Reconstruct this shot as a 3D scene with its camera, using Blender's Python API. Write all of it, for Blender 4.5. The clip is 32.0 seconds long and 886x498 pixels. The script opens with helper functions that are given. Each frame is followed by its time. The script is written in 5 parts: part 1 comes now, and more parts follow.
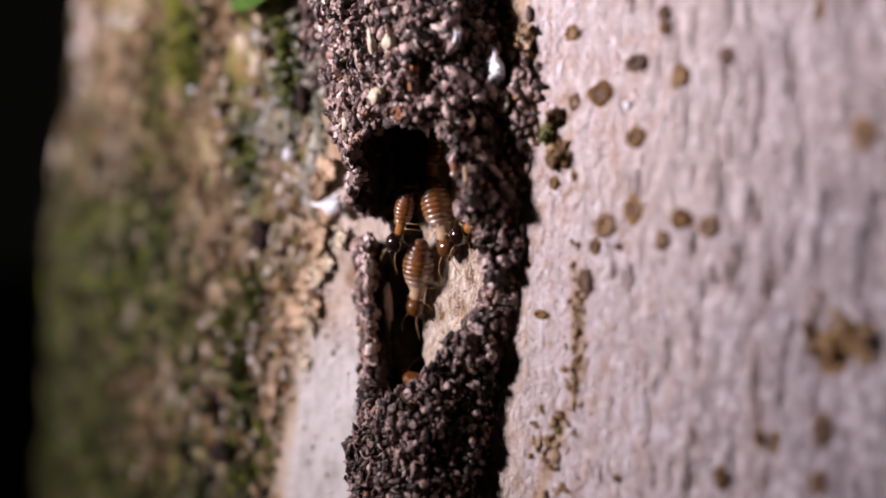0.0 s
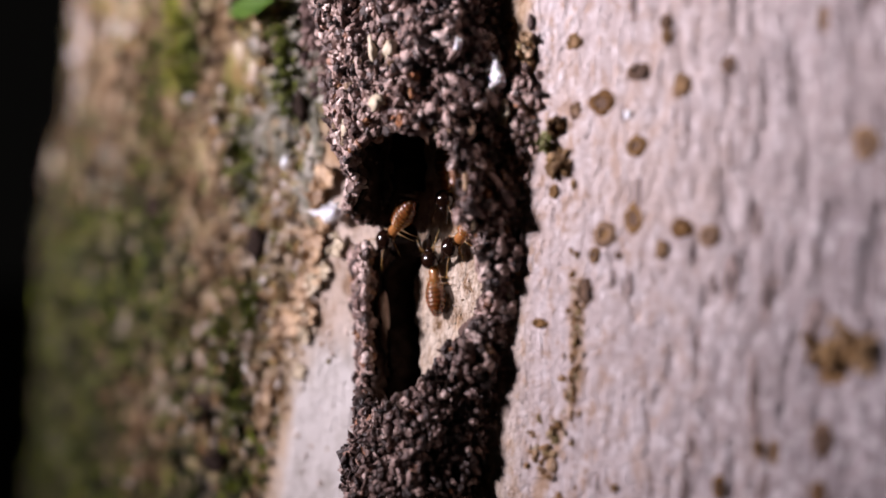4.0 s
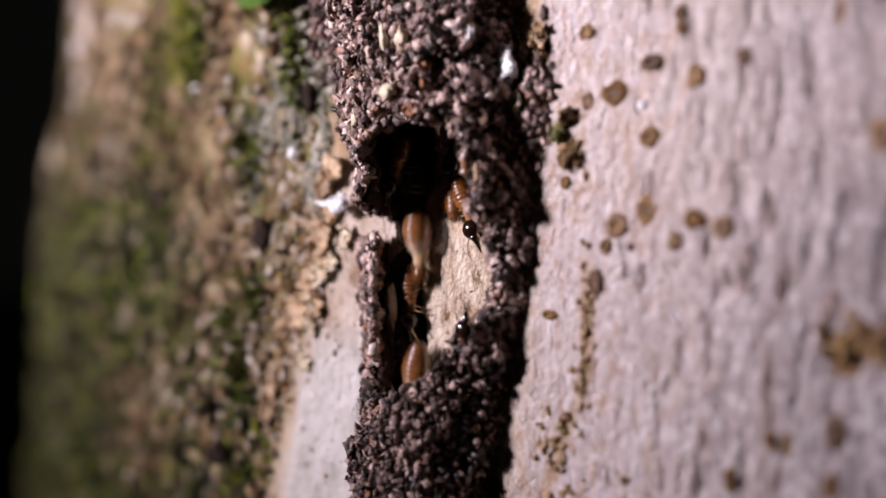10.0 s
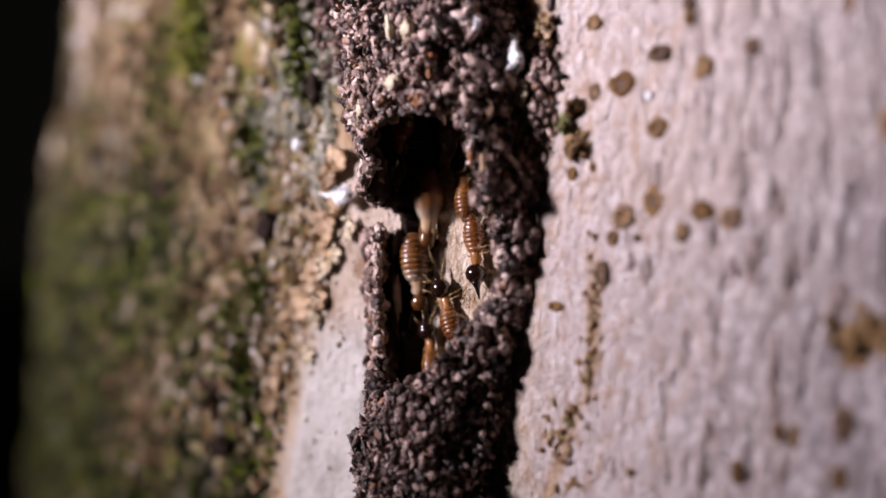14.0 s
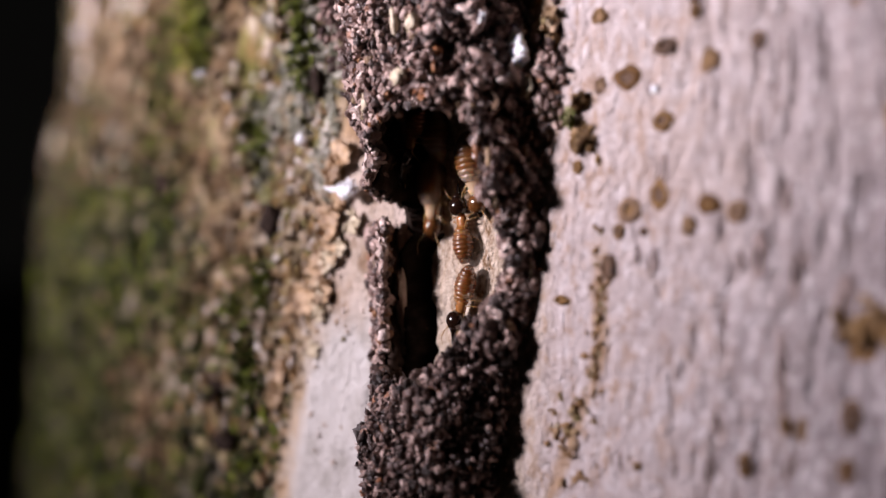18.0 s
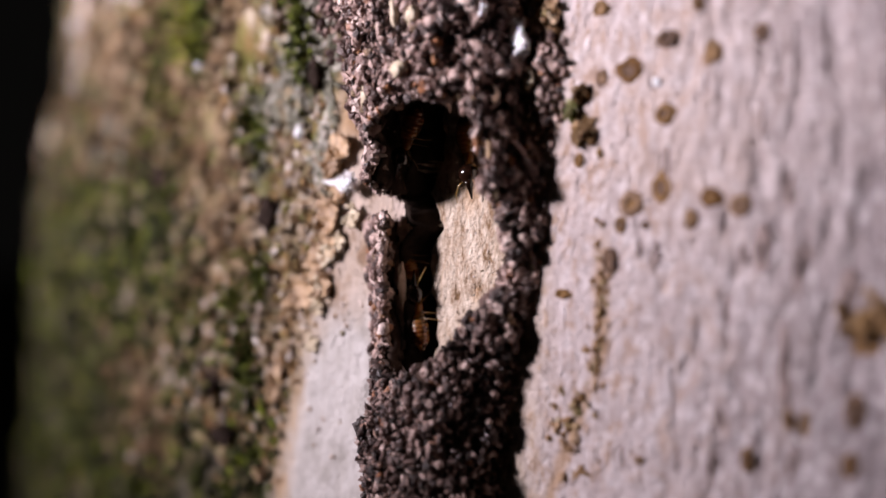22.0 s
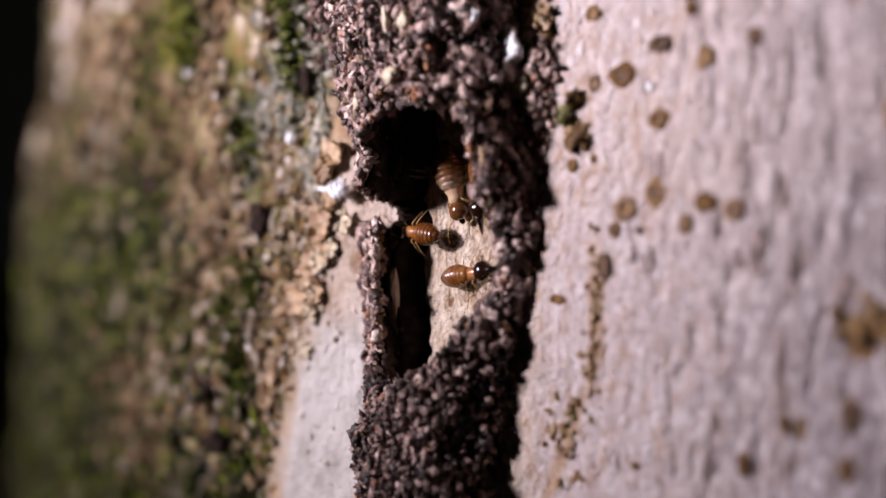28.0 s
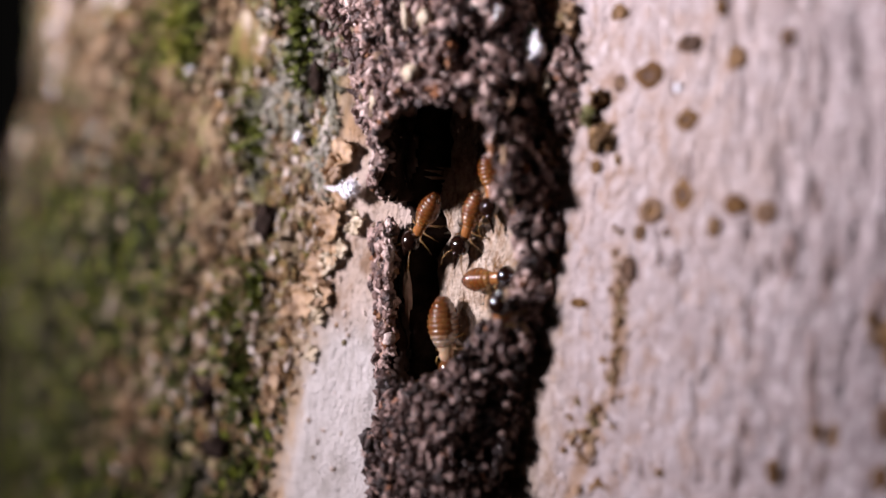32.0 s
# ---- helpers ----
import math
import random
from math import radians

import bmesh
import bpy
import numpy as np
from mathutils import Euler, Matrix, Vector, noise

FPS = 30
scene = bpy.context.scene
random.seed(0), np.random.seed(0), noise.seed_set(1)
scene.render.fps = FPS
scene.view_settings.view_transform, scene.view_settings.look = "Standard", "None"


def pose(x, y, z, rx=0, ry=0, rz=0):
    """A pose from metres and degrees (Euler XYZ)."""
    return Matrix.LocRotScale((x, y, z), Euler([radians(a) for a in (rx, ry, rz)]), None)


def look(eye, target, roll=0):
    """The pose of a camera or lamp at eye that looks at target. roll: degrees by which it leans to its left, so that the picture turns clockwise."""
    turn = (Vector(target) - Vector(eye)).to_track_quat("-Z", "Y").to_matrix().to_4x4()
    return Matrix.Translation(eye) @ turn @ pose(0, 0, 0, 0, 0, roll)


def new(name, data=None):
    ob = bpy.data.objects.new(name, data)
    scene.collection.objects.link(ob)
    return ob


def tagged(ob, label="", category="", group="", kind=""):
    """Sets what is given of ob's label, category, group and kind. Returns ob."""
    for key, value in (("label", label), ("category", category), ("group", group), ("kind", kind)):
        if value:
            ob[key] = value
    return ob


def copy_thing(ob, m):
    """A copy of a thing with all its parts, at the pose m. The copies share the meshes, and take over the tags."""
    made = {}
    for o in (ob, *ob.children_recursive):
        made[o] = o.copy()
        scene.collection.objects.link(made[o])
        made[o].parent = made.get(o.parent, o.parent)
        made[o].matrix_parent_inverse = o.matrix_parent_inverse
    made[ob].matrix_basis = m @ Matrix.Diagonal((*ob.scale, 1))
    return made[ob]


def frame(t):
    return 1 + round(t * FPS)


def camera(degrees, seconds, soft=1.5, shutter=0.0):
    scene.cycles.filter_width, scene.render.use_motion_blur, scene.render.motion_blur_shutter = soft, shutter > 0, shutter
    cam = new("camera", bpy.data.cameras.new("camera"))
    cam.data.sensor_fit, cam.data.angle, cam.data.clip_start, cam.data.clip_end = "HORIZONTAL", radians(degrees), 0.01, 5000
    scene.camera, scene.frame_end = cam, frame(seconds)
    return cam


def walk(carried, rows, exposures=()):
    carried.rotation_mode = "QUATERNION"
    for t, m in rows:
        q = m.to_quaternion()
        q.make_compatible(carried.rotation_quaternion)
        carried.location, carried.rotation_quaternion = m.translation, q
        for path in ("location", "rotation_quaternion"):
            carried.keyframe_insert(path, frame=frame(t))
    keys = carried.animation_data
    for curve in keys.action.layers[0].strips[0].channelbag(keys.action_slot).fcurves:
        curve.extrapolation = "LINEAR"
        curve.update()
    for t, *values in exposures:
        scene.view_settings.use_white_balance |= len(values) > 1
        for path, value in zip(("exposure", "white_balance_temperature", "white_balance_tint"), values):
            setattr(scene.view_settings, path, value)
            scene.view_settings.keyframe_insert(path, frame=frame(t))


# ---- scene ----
cam = camera(30, 32.0, soft=1.5, shutter=0.5)
cam.data.dof.use_dof = True
cam.data.dof.focus_distance = 0.1188
cam.data.dof.aperture_fstop = 13.0
WALK = [
    (0, pose(0.00225, -0.11848, 0.00228, 88.971, 1.558, 0.780)),
    (0.5, pose(0.00230, -0.11846, 0.00238, 89.000, 1.604, 0.567)),
    (1, pose(0.00219, -0.11852, 0.00222, 89.088, 1.265, 0.757)),
    (1.5, pose(0.00181, -0.11845, 0.00192, 89.224, 1.091, 0.825)),
    (2, pose(0.00114, -0.11839, 0.00174, 89.297, 0.879, 0.636)),
    (2.5, pose(0.00103, -0.11826, 0.00076, 89.510, 0.754, 0.481)),
    (3, pose(0.00122, -0.11798, 0.00098, 89.569, 0.827, 0.477)),
    (3.5, pose(0.00148, -0.11820, 0.00135, 89.665, 0.913, 0.340)),
    (5.5, pose(0.00058, -0.11791, 0.00043, 89.952, 0.668, 0.151)),
    (6, pose(0.00044, -0.11783, 0.00019, 90.059, 0.353, 0.109)),
    (6.5, pose(0.00053, -0.11770, 0.00040, 90.061, 0.366, 0.118)),
    (7, pose(0.00020, -0.11781, 0.00037, 90.051, 0.417, -0.000)),
    (7.5, pose(0.00024, -0.11760, 0.00014, 89.978, 0.225, 0.075)),
    (8, pose(0.00015, -0.11774, 0.00022, 90.014, 0.193, -0.005)),
    (8.5, pose(-0.00032, -0.11753, -0.00009, 89.990, 0.225, -0.053)),
    (9, pose(0.00000, -0.11751, -0.00000, 90.000, -0.000, 0.000)),
    (9.5, pose(0.00002, -0.11751, 0.00021, 89.937, 0.127, -0.032)),
    (10, pose(-0.00008, -0.11762, 0.00026, 89.923, 0.352, -0.064)),
    (10.5, pose(-0.00018, -0.11750, 0.00017, 89.909, 0.221, -0.054)),
    (11, pose(-0.00045, -0.11746, -0.00004, 89.859, 0.410, -0.083)),
    (11.5, pose(-0.00075, -0.11735, -0.00011, 89.894, 0.340, -0.098)),
    (12, pose(-0.00079, -0.11725, 0.00001, 90.160, 0.098, -0.146)),
    (12.5, pose(-0.00077, -0.11738, 0.00009, 89.850, 0.199, -0.201)),
    (13, pose(-0.00086, -0.11731, -0.00011, 90.017, 0.271, -0.198)),
    (13.5, pose(-0.00068, -0.11725, -0.00029, 89.851, 0.275, -0.163)),
    (14, pose(-0.00068, -0.11720, -0.00016, 89.832, 0.217, -0.168)),
    (14.5, pose(-0.00071, -0.11723, -0.00038, 89.858, 0.097, -0.187)),
    (16.5, pose(-0.00096, -0.11709, 0.00019, 89.648, 0.419, -0.235)),
    (17, pose(-0.00115, -0.11719, 0.00003, 89.645, 0.336, -0.287)),
    (17.5, pose(-0.00111, -0.11712, -0.00020, 89.629, 0.218, -0.244)),
    (18, pose(-0.00134, -0.11709, -0.00007, 89.582, 0.391, -0.308)),
    (18.5, pose(-0.00156, -0.11695, 0.00025, 89.577, 0.439, -0.357)),
    (19, pose(-0.00144, -0.11703, 0.00048, 89.508, 0.395, -0.400)),
    (19.5, pose(-0.00149, -0.11718, 0.00011, 89.509, 0.499, -0.431)),
    (20, pose(-0.00155, -0.11705, 0.00028, 89.465, 0.394, -0.421)),
    (20.5, pose(-0.00188, -0.11689, -0.00007, 89.419, 0.470, -0.466)),
    (21, pose(-0.00210, -0.11668, -0.00038, 89.508, 0.113, -0.523)),
    (21.5, pose(-0.00219, -0.11667, -0.00021, 89.472, 0.171, -0.609)),
    (22, pose(-0.00192, -0.11649, -0.00004, 89.341, 0.399, -0.589)),
    (22.5, pose(-0.00193, -0.11669, 0.00009, 89.469, 0.471, -0.680)),
    (23, pose(-0.00219, -0.11663, 0.00013, 89.446, 0.491, -0.779)),
    (23.5, pose(-0.00221, -0.11657, 0.00001, 89.291, 0.503, -0.805)),
    (24, pose(-0.00219, -0.11643, 0.00000, 89.443, 0.430, -0.833)),
    (24.5, pose(-0.00214, -0.11640, 0.00037, 89.393, 0.432, -0.898)),
    (25, pose(-0.00220, -0.11645, 0.00030, 89.374, 0.517, -0.938)),
    (25.5, pose(-0.00207, -0.11643, 0.00026, 89.648, 0.723, -0.972)),
    (27.5, pose(-0.00285, -0.11633, 0.00026, 89.687, 0.605, -1.158)),
    (28, pose(-0.00251, -0.11632, 0.00027, 89.396, 0.799, -1.113)),
    (28.5, pose(-0.00267, -0.11632, 0.00027, 89.380, 1.072, -1.174)),
    (29, pose(-0.00278, -0.11615, -0.00001, 89.507, 0.882, -1.170)),
    (29.5, pose(-0.00303, -0.11624, -0.00030, 89.574, 0.865, -1.277)),
    (30, pose(-0.00356, -0.11592, -0.00022, 89.610, 0.726, -1.376)),
    (30.5, pose(-0.00430, -0.11552, -0.00066, 89.694, 0.662, -1.572)),
    (31, pose(-0.00451, -0.11521, -0.00074, 89.503, 0.275, -1.789)),
    (31.5, pose(-0.00556, -0.11471, -0.00059, 89.551, 0.229, -2.130)),
    (32, pose(-0.00683, -0.11396, -0.00034, 89.750, 0.140, -2.710)),
]
walk(cam, WALK)

# ---- light: one hard white lamp held close, up and to the side; night all round ----
world = bpy.data.worlds.new("night")
scene.world = world
world.use_nodes = True
world.node_tree.nodes["Background"].inputs[0].default_value = (0.7, 0.65, 0.6, 1)
world.node_tree.nodes["Background"].inputs[1].default_value = 0.0035
lamp = bpy.data.lights.new("hand_torch", "SPOT")
lamp.energy, lamp.color, lamp.shadow_soft_size = 26.0, (1.0, 0.882, 0.99), 0.026
lamp.spot_size, lamp.spot_blend = radians(78), 1.0
new("hand_torch", lamp).matrix_world = look((-0.360, -0.068, 0.105), (-0.040, 0.040, 0.166))
scene.view_settings.exposure = 0.0

# ---- the trunk's surface: u runs round it, z up it, h out from it, all in millimetres ----
RADIUS, U_MID, W_MID, LEAN = 220.0, 5.0, 1.3, 0.04
OUT = Vector((-math.sqrt(0.5), -math.sqrt(0.5), 0))
ROUND = Vector((math.sqrt(0.5), -math.sqrt(0.5), 0))
MM = 0.001


def bark(u, z, h=0.0):
    """A point h above the bark, in metres."""
    a = (u - U_MID) / RADIUS
    c = ROUND * U_MID - OUT * (W_MID + RADIUS + LEAN * z)
    p = c + (OUT * math.cos(a) + ROUND * math.sin(a)) * (RADIUS + h)
    return Vector((p.x, p.y, z)) * MM


def on_bark(u, z, h=0.0, heading=90.0, pitch=0.0, roll=0.0):
    """A pose on the bark: X points along heading (0 round the trunk, 90 up it), Z out of the bark."""
    a = (u - U_MID) / RADIUS
    n = (OUT * math.cos(a) + ROUND * math.sin(a)).normalized()
    r = (ROUND * math.cos(a) - OUT * math.sin(a)).normalized()
    up = n.cross(r)
    x = r * math.cos(radians(heading)) + up * math.sin(radians(heading))
    y = n.cross(x)
    m = Matrix((x, y, n)).transposed().to_4x4()
    return Matrix.Translation(bark(u, z, h)) @ m @ pose(0, 0, 0, roll, pitch, 0)


def lattice(i, j, seed):
    k = (i.astype(np.int64) * 374761393 + j.astype(np.int64) * 668265263 + seed * 982451653) & 0x7FFFFFFF
    k = ((k ^ (k >> 13)) * 1274126177) & 0x7FFFFFFF
    return ((k ^ (k >> 16)) & 0xFFFF) / 65535.0


def vnoise(x, y, seed=0):
    """Smooth noise from 0 to 1 over arrays."""
    x, y = np.asarray(x, float), np.asarray(y, float)
    i, j = np.floor(x), np.floor(y)
    fx, fy = x - i, y - j
    fx, fy = fx * fx * (3 - 2 * fx), fy * fy * (3 - 2 * fy)
    a, b = lattice(i, j, seed), lattice(i + 1, j, seed)
    c, d = lattice(i, j + 1, seed), lattice(i + 1, j + 1, seed)
    return (a * (1 - fx) + b * fx) * (1 - fy) + (c * (1 - fx) + d * fx) * fy


def smooth(a, b, x):
    t = np.clip((np.asarray(x, float) - a) / (b - a), 0, 1)
    return t * t * (3 - 2 * t)


# where the tunnel's foot stands on the pale side: z, u
Z_KEYS = [-60, -17, -10.5, -6, 0, 5.7, 9.5, 13.7, 18, 60]
FOOT_R = [3.2, 3.3, 4.3, 5.7, 6.6, 6.3, 5.8, 5.2, 4.3, 4.2]
# the termites' way lies in a trough gnawed into the bark; its ragged edge on the mossy side: z, u
FLOOR = -1.6
EDGE_Z = [-30, -11, -8.6, -6.1, -4.7, -2.8, -0.9, 0.1, 1.4, 2.7, 5, 30]
EDGE_U = [-6.5, -6.5, -5.97, -6.05, -6.55, -6.81, -6.61, -5.49, -5.79, -6.99, -5.6, -6.5]


# how far the old crust falls away at the back of the trunk: z, depth
BACK_Z = [-25, -10, 5, 14.5, 17.5, 20, 26]
BACK_H = [0.45, 1.1, 1.75, 2.4, 4.2, 4.8, 4.9]


def crust_line(u, z):
    """Above zero where the smooth bark begins; below it the old crust."""
    return u + 17.2 - 0.26 * np.clip(z, -22, 18)


def groove_edge(z):
    z = np.asarray(z, float)
    return np.interp(z, EDGE_Z, EDGE_U) + 0.5 * (vnoise(z * 1.3, z * 0, 13) - 0.5)


def relief(u, z):
    """Height of the bark's own relief, in millimetres."""
    u, z = np.asarray(u, float), np.asarray(z, float)
    pale = smooth(4, 12, u)
    fibre = (vnoise(u * 1.1, z * 0.30, 1) - 0.5) * 0.10 + (vnoise(u * 3.0, z * 1.5, 2) - 0.5) * 0.08 + (vnoise(u * 0.25, z * 0.15, 12) - 0.5) * 0.20
    sway = 0.7 * vnoise(u * 0.3, z * 0.3, 8)
    older = smooth(10, 24, u)
    crack = smooth(0.74, 0.92, vnoise(u * 0.9 + sway, z * 0.16, 3)) * -0.20 * older
    dents = smooth(0.56, 0.86, vnoise(u * 1.5 + sway, z * 0.42, 17)) * -0.30 * older + smooth(0.60, 0.9, vnoise(u * 2.3 + sway, z * 0.75, 16)) * -0.14 * (0.35 + 0.65 * older)
    fibre = fibre + dents
    pits = smooth(0.80, 0.95, vnoise(u * 2.6, z * 2.2, 4)) * -0.12
    crust = smooth(0.5, -5.0, crust_line(u, z) + 4 * (vnoise(z * 0.3, u * 0.3, 5) - 0.5))
    lumps = vnoise(u * 0.16, z * 0.10, 6) * 1.7 + (vnoise(u * 0.5, z * 0.3, 7) - 0.5) * 1.5 + (vnoise(u * 1.3, z * 0.8, 9) - 0.5) * 0.8 - 0.5
    lumps = lumps - np.interp(z, BACK_Z, BACK_H) * smooth(-50, -100, u)
    inner = (vnoise(u * 0.8, z * 0.5, 10) - 0.5) * 0.26 + (vnoise(u * 2.6, z * 1.6, 11) - 0.5) * 0.16
    edge = groove_edge(z)
    trough = smooth(0.0, 0.45, u - edge) * smooth(-1.2, -2.9, u - np.interp(z, Z_KEYS, FOOT_R)) * smooth(62, 55, np.abs(z))
    return pale * (fibre + crack + pits) + (1 - pale) * (1 - crust) * inner + crust * lumps + (FLOOR - 1.0 * smooth(1.6, 0.5, u - edge)) * trough


# ---- materials ----
def mat(name, rough=0.6, metal=0.0, spec=0.5):
    m = bpy.data.materials.new(name)
    m.use_nodes = True
    b = m.node_tree.nodes["Principled BSDF"]
    b.inputs["Roughness"].default_value, b.inputs["Metallic"].default_value = rough, metal
    b.inputs["Specular IOR Level"].default_value = spec
    return m, m.node_tree, b


def node(tree, kind, **values):
    n = tree.nodes.new(kind)
    for k, v in values.items():
        n.inputs[k.replace("_", " ")].default_value = v
    return n


def ramp(tree, fac, stops):
    r = tree.nodes.new("ShaderNodeValToRGB")
    e = r.color_ramp.elements
    while len(e) < len(stops):
        e.new(0.5)
    for k, (p, c) in zip(e, stops):
        k.position, k.color = p, (*c, 1)
    tree.links.new(fac, r.inputs[0])
    return r.outputs[0]


def grain(tree, scale, stretch=(1, 1, 1), detail=4.0, rough=0.6):
    co = tree.nodes.new("ShaderNodeTexCoord")
    mp = tree.nodes.new("ShaderNodeMapping")
    mp.inputs["Scale"].default_value = stretch
    tree.links.new(co.outputs["Object"], mp.inputs[0])
    n = node(tree, "ShaderNodeTexNoise", Scale=scale, Detail=detail, Roughness=rough)
    tree.links.new(mp.outputs[0], n.inputs["Vector"])
    return n.outputs["Fac"]


def mix(tree, fac, a, b, mode="MIX"):
    m = tree.nodes.new("ShaderNodeMix")
    m.data_type, m.blend_type = "RGBA", mode
    for sock, v in ((m.inputs["Factor"], fac), (m.inputs["A"], a), (m.inputs["B"], b)):
        if isinstance(v, (int, float)):
            sock.default_value = v
        elif isinstance(v, tuple):
            sock.default_value = (*v, 1)
        else:
            tree.links.new(v, sock)
    return m.outputs["Result"]


def math_node(tree, op, a, b=0.0, c=0.0):
    m = tree.nodes.new("ShaderNodeMath")
    m.operation = op
    for s, v in zip(m.inputs, (a, b, c)):
        if isinstance(v, (int, float)):
            s.default_value = v
        else:
            tree.links.new(v, s)
    return m.outputs[0]


def bump(tree, bsdf, height, strength, distance):
    b = node(tree, "ShaderNodeBump", Strength=strength, Distance=distance)
    tree.links.new(height, b.inputs["Height"])
    tree.links.new(b.outputs[0], bsdf.inputs["Normal"])


def bark_material():
    m, t, b = mat("bark", 0.75, spec=0.16)
    co = t.nodes.new("ShaderNodeTexCoord")
    dot = t.nodes.new("ShaderNodeVectorMath")
    dot.operation = "DOT_PRODUCT"
    dot.inputs[1].default_value = (*ROUND,)
    t.links.new(co.outputs["Object"], dot.inputs[0])
    wob = math_node(t, "SUBTRACT", grain(t, 170, (1, 1, 0.6), 5), 0.5)
    u = math_node(t, "MULTIPLY_ADD", wob, 0.006, dot.outputs["Value"])
    sep = t.nodes.new("ShaderNodeSeparateXYZ")
    t.links.new(co.outputs["Object"], sep.inputs[0])
    zz = sep.outputs["Z"]
    line = math_node(t, "MULTIPLY_ADD", math_node(t, "MAXIMUM", math_node(t, "MINIMUM", zz, 0.018), -0.022), -0.26, u)
    line = math_node(t, "MULTIPLY_ADD", line, 100.0, 1.75 + 0.5)
    deep = math_node(t, "MULTIPLY_ADD", u, 20.0, 0.5)
    # pale smooth bark: pinkish grey, faint vertical fibres and warm stains
    fibre = grain(t, 900, (1, 1, 0.16), 5, 0.65)
    pale = ramp(t, fibre, [(0.27, (0.34, 0.275, 0.27)), (0.45, (0.49, 0.42, 0.41)), (0.72, (0.62, 0.55, 0.55))])
    stain = ramp(t, grain(t, 95, (1, 1, 0.6), 5), [(0.54, (0, 0, 0)), (0.72, (0.6, 0.6, 0.6))])
    pale = mix(t, stain, pale, (0.62, 0.46, 0.36))
    speck = ramp(t, grain(t, 420, (1, 1, 0.55), 3), [(0.70, (0, 0, 0)), (0.76, (0.7, 0.7, 0.7))])
    pale = mix(t, speck, pale, (0.30, 0.22, 0.19))
    # the bark is greyer round the trunk, darkened to stand in for the lamp's fall-off; close to the tunnel it is creamy
    # and peppered with grit
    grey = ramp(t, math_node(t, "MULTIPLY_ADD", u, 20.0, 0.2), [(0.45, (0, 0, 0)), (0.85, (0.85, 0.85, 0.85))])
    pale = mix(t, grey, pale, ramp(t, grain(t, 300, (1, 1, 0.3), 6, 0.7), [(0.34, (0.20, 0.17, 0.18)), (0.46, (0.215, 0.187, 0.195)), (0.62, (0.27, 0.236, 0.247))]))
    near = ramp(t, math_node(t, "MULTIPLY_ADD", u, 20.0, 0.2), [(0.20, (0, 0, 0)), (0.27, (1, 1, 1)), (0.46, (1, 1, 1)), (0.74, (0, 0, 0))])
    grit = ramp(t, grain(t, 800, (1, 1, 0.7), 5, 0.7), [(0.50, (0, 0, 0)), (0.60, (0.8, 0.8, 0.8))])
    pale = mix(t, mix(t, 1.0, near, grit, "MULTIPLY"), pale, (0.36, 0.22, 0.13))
    salt = ramp(t, grain(t, 1300, (1, 1, 0.7), 3, 0.6), [(0.52, (0, 0, 0)), (0.62, (0.6, 0.6, 0.6))])
    pale = mix(t, salt, pale, (0.74, 0.69, 0.70))
    pepper = ramp(t, grain(t, 1900, (1, 1, 0.7), 3, 0.6), [(0.57, (0, 0, 0)), (0.64, (0.36, 0.36, 0.36))])
    pale = mix(t, pepper, pale, (0.27, 0.19, 0.15))
    patch = ramp(t, grain(t, 38, (1, 1, 0.7), 4), [(0.42, (0, 0, 0)), (0.62, (0.35, 0.35, 0.35))])
    pale = mix(t, patch, pale, (0.54, 0.45, 0.41))
    # short upright fissures of the older bark are drawn darker
    fissure = ramp(t, grain(t, 1500, (1, 1, 0.22), 3, 0.5), [(0.56, (0, 0, 0)), (0.68, (0.6, 0.6, 0.6))])
    pale = mix(t, mix(t, 1.0, grey, fissure, "MULTIPLY"), pale, (0.13, 0.10, 0.10))
    # ochre streaks where water has run down beside the tunnel
    slide = math_node(t, "MULTIPLY_ADD", math_node(t, "MINIMUM", math_node(t, "ADD", zz, 0.008), 0.0), 0.42, 0.0126)
    wander = math_node(t, "MULTIPLY_ADD", wob, 0.0045, dot.outputs["Value"])
    off = math_node(t, "ABSOLUTE", math_node(t, "SUBTRACT", wander, slide))
    streak = ramp(t, math_node(t, "MULTIPLY_ADD", grain(t, 500, (1, 1, 0.4), 4), 0.5, math_node(t, "MULTIPLY", off, 420.0)), [(0.30, (1, 1, 1)), (0.62, (0, 0, 0))])
    streak = mix(t, 1.0, streak, ramp(t, math_node(t, "MULTIPLY_ADD", zz, 50.0, 0.5), [(0.40, (0.65, 0.65, 0.65)), (0.52, (0, 0, 0))]), "MULTIPLY")
    pale = mix(t, streak, pale, (0.40, 0.24, 0.11))
    off = math_node(t, "ABSOLUTE", math_node(t, "SUBTRACT", wander, 0.0062))
    streak = ramp(t, math_node(t, "MULTIPLY_ADD", grain(t, 400, (1, 1, 0.5), 4), 0.5, math_node(t, "MULTIPLY", off, 260.0)), [(0.40, (1, 1, 1)), (0.72, (0, 0, 0))])
    streak = mix(t, 1.0, streak, ramp(t, math_node(t, "MULTIPLY", zz, 40.0), [(0.44, (0, 0, 0)), (0.54, (0.85, 0.85, 0.85))]), "MULTIPLY")
    pale = mix(t, streak, pale, (0.33, 0.19, 0.06))
    # bared wood inside the tunnel: creamy with tan flecks
    fleck = grain(t, 1050, (1, 1, 0.5), 6, 0.75)
    wood = ramp(t, fleck, [(0.37, (0.20, 0.12, 0.06)), (0.46, (0.46, 0.36, 0.27)), (0.62, (0.66, 0.565, 0.46))])
    tan = ramp(t, grain(t, 260, (1, 1, 0.6), 4), [(0.55, (0, 0, 0)), (0.7, (0.5, 0.5, 0.5))])
    wood = mix(t, tan, wood, (0.45, 0.25, 0.10))
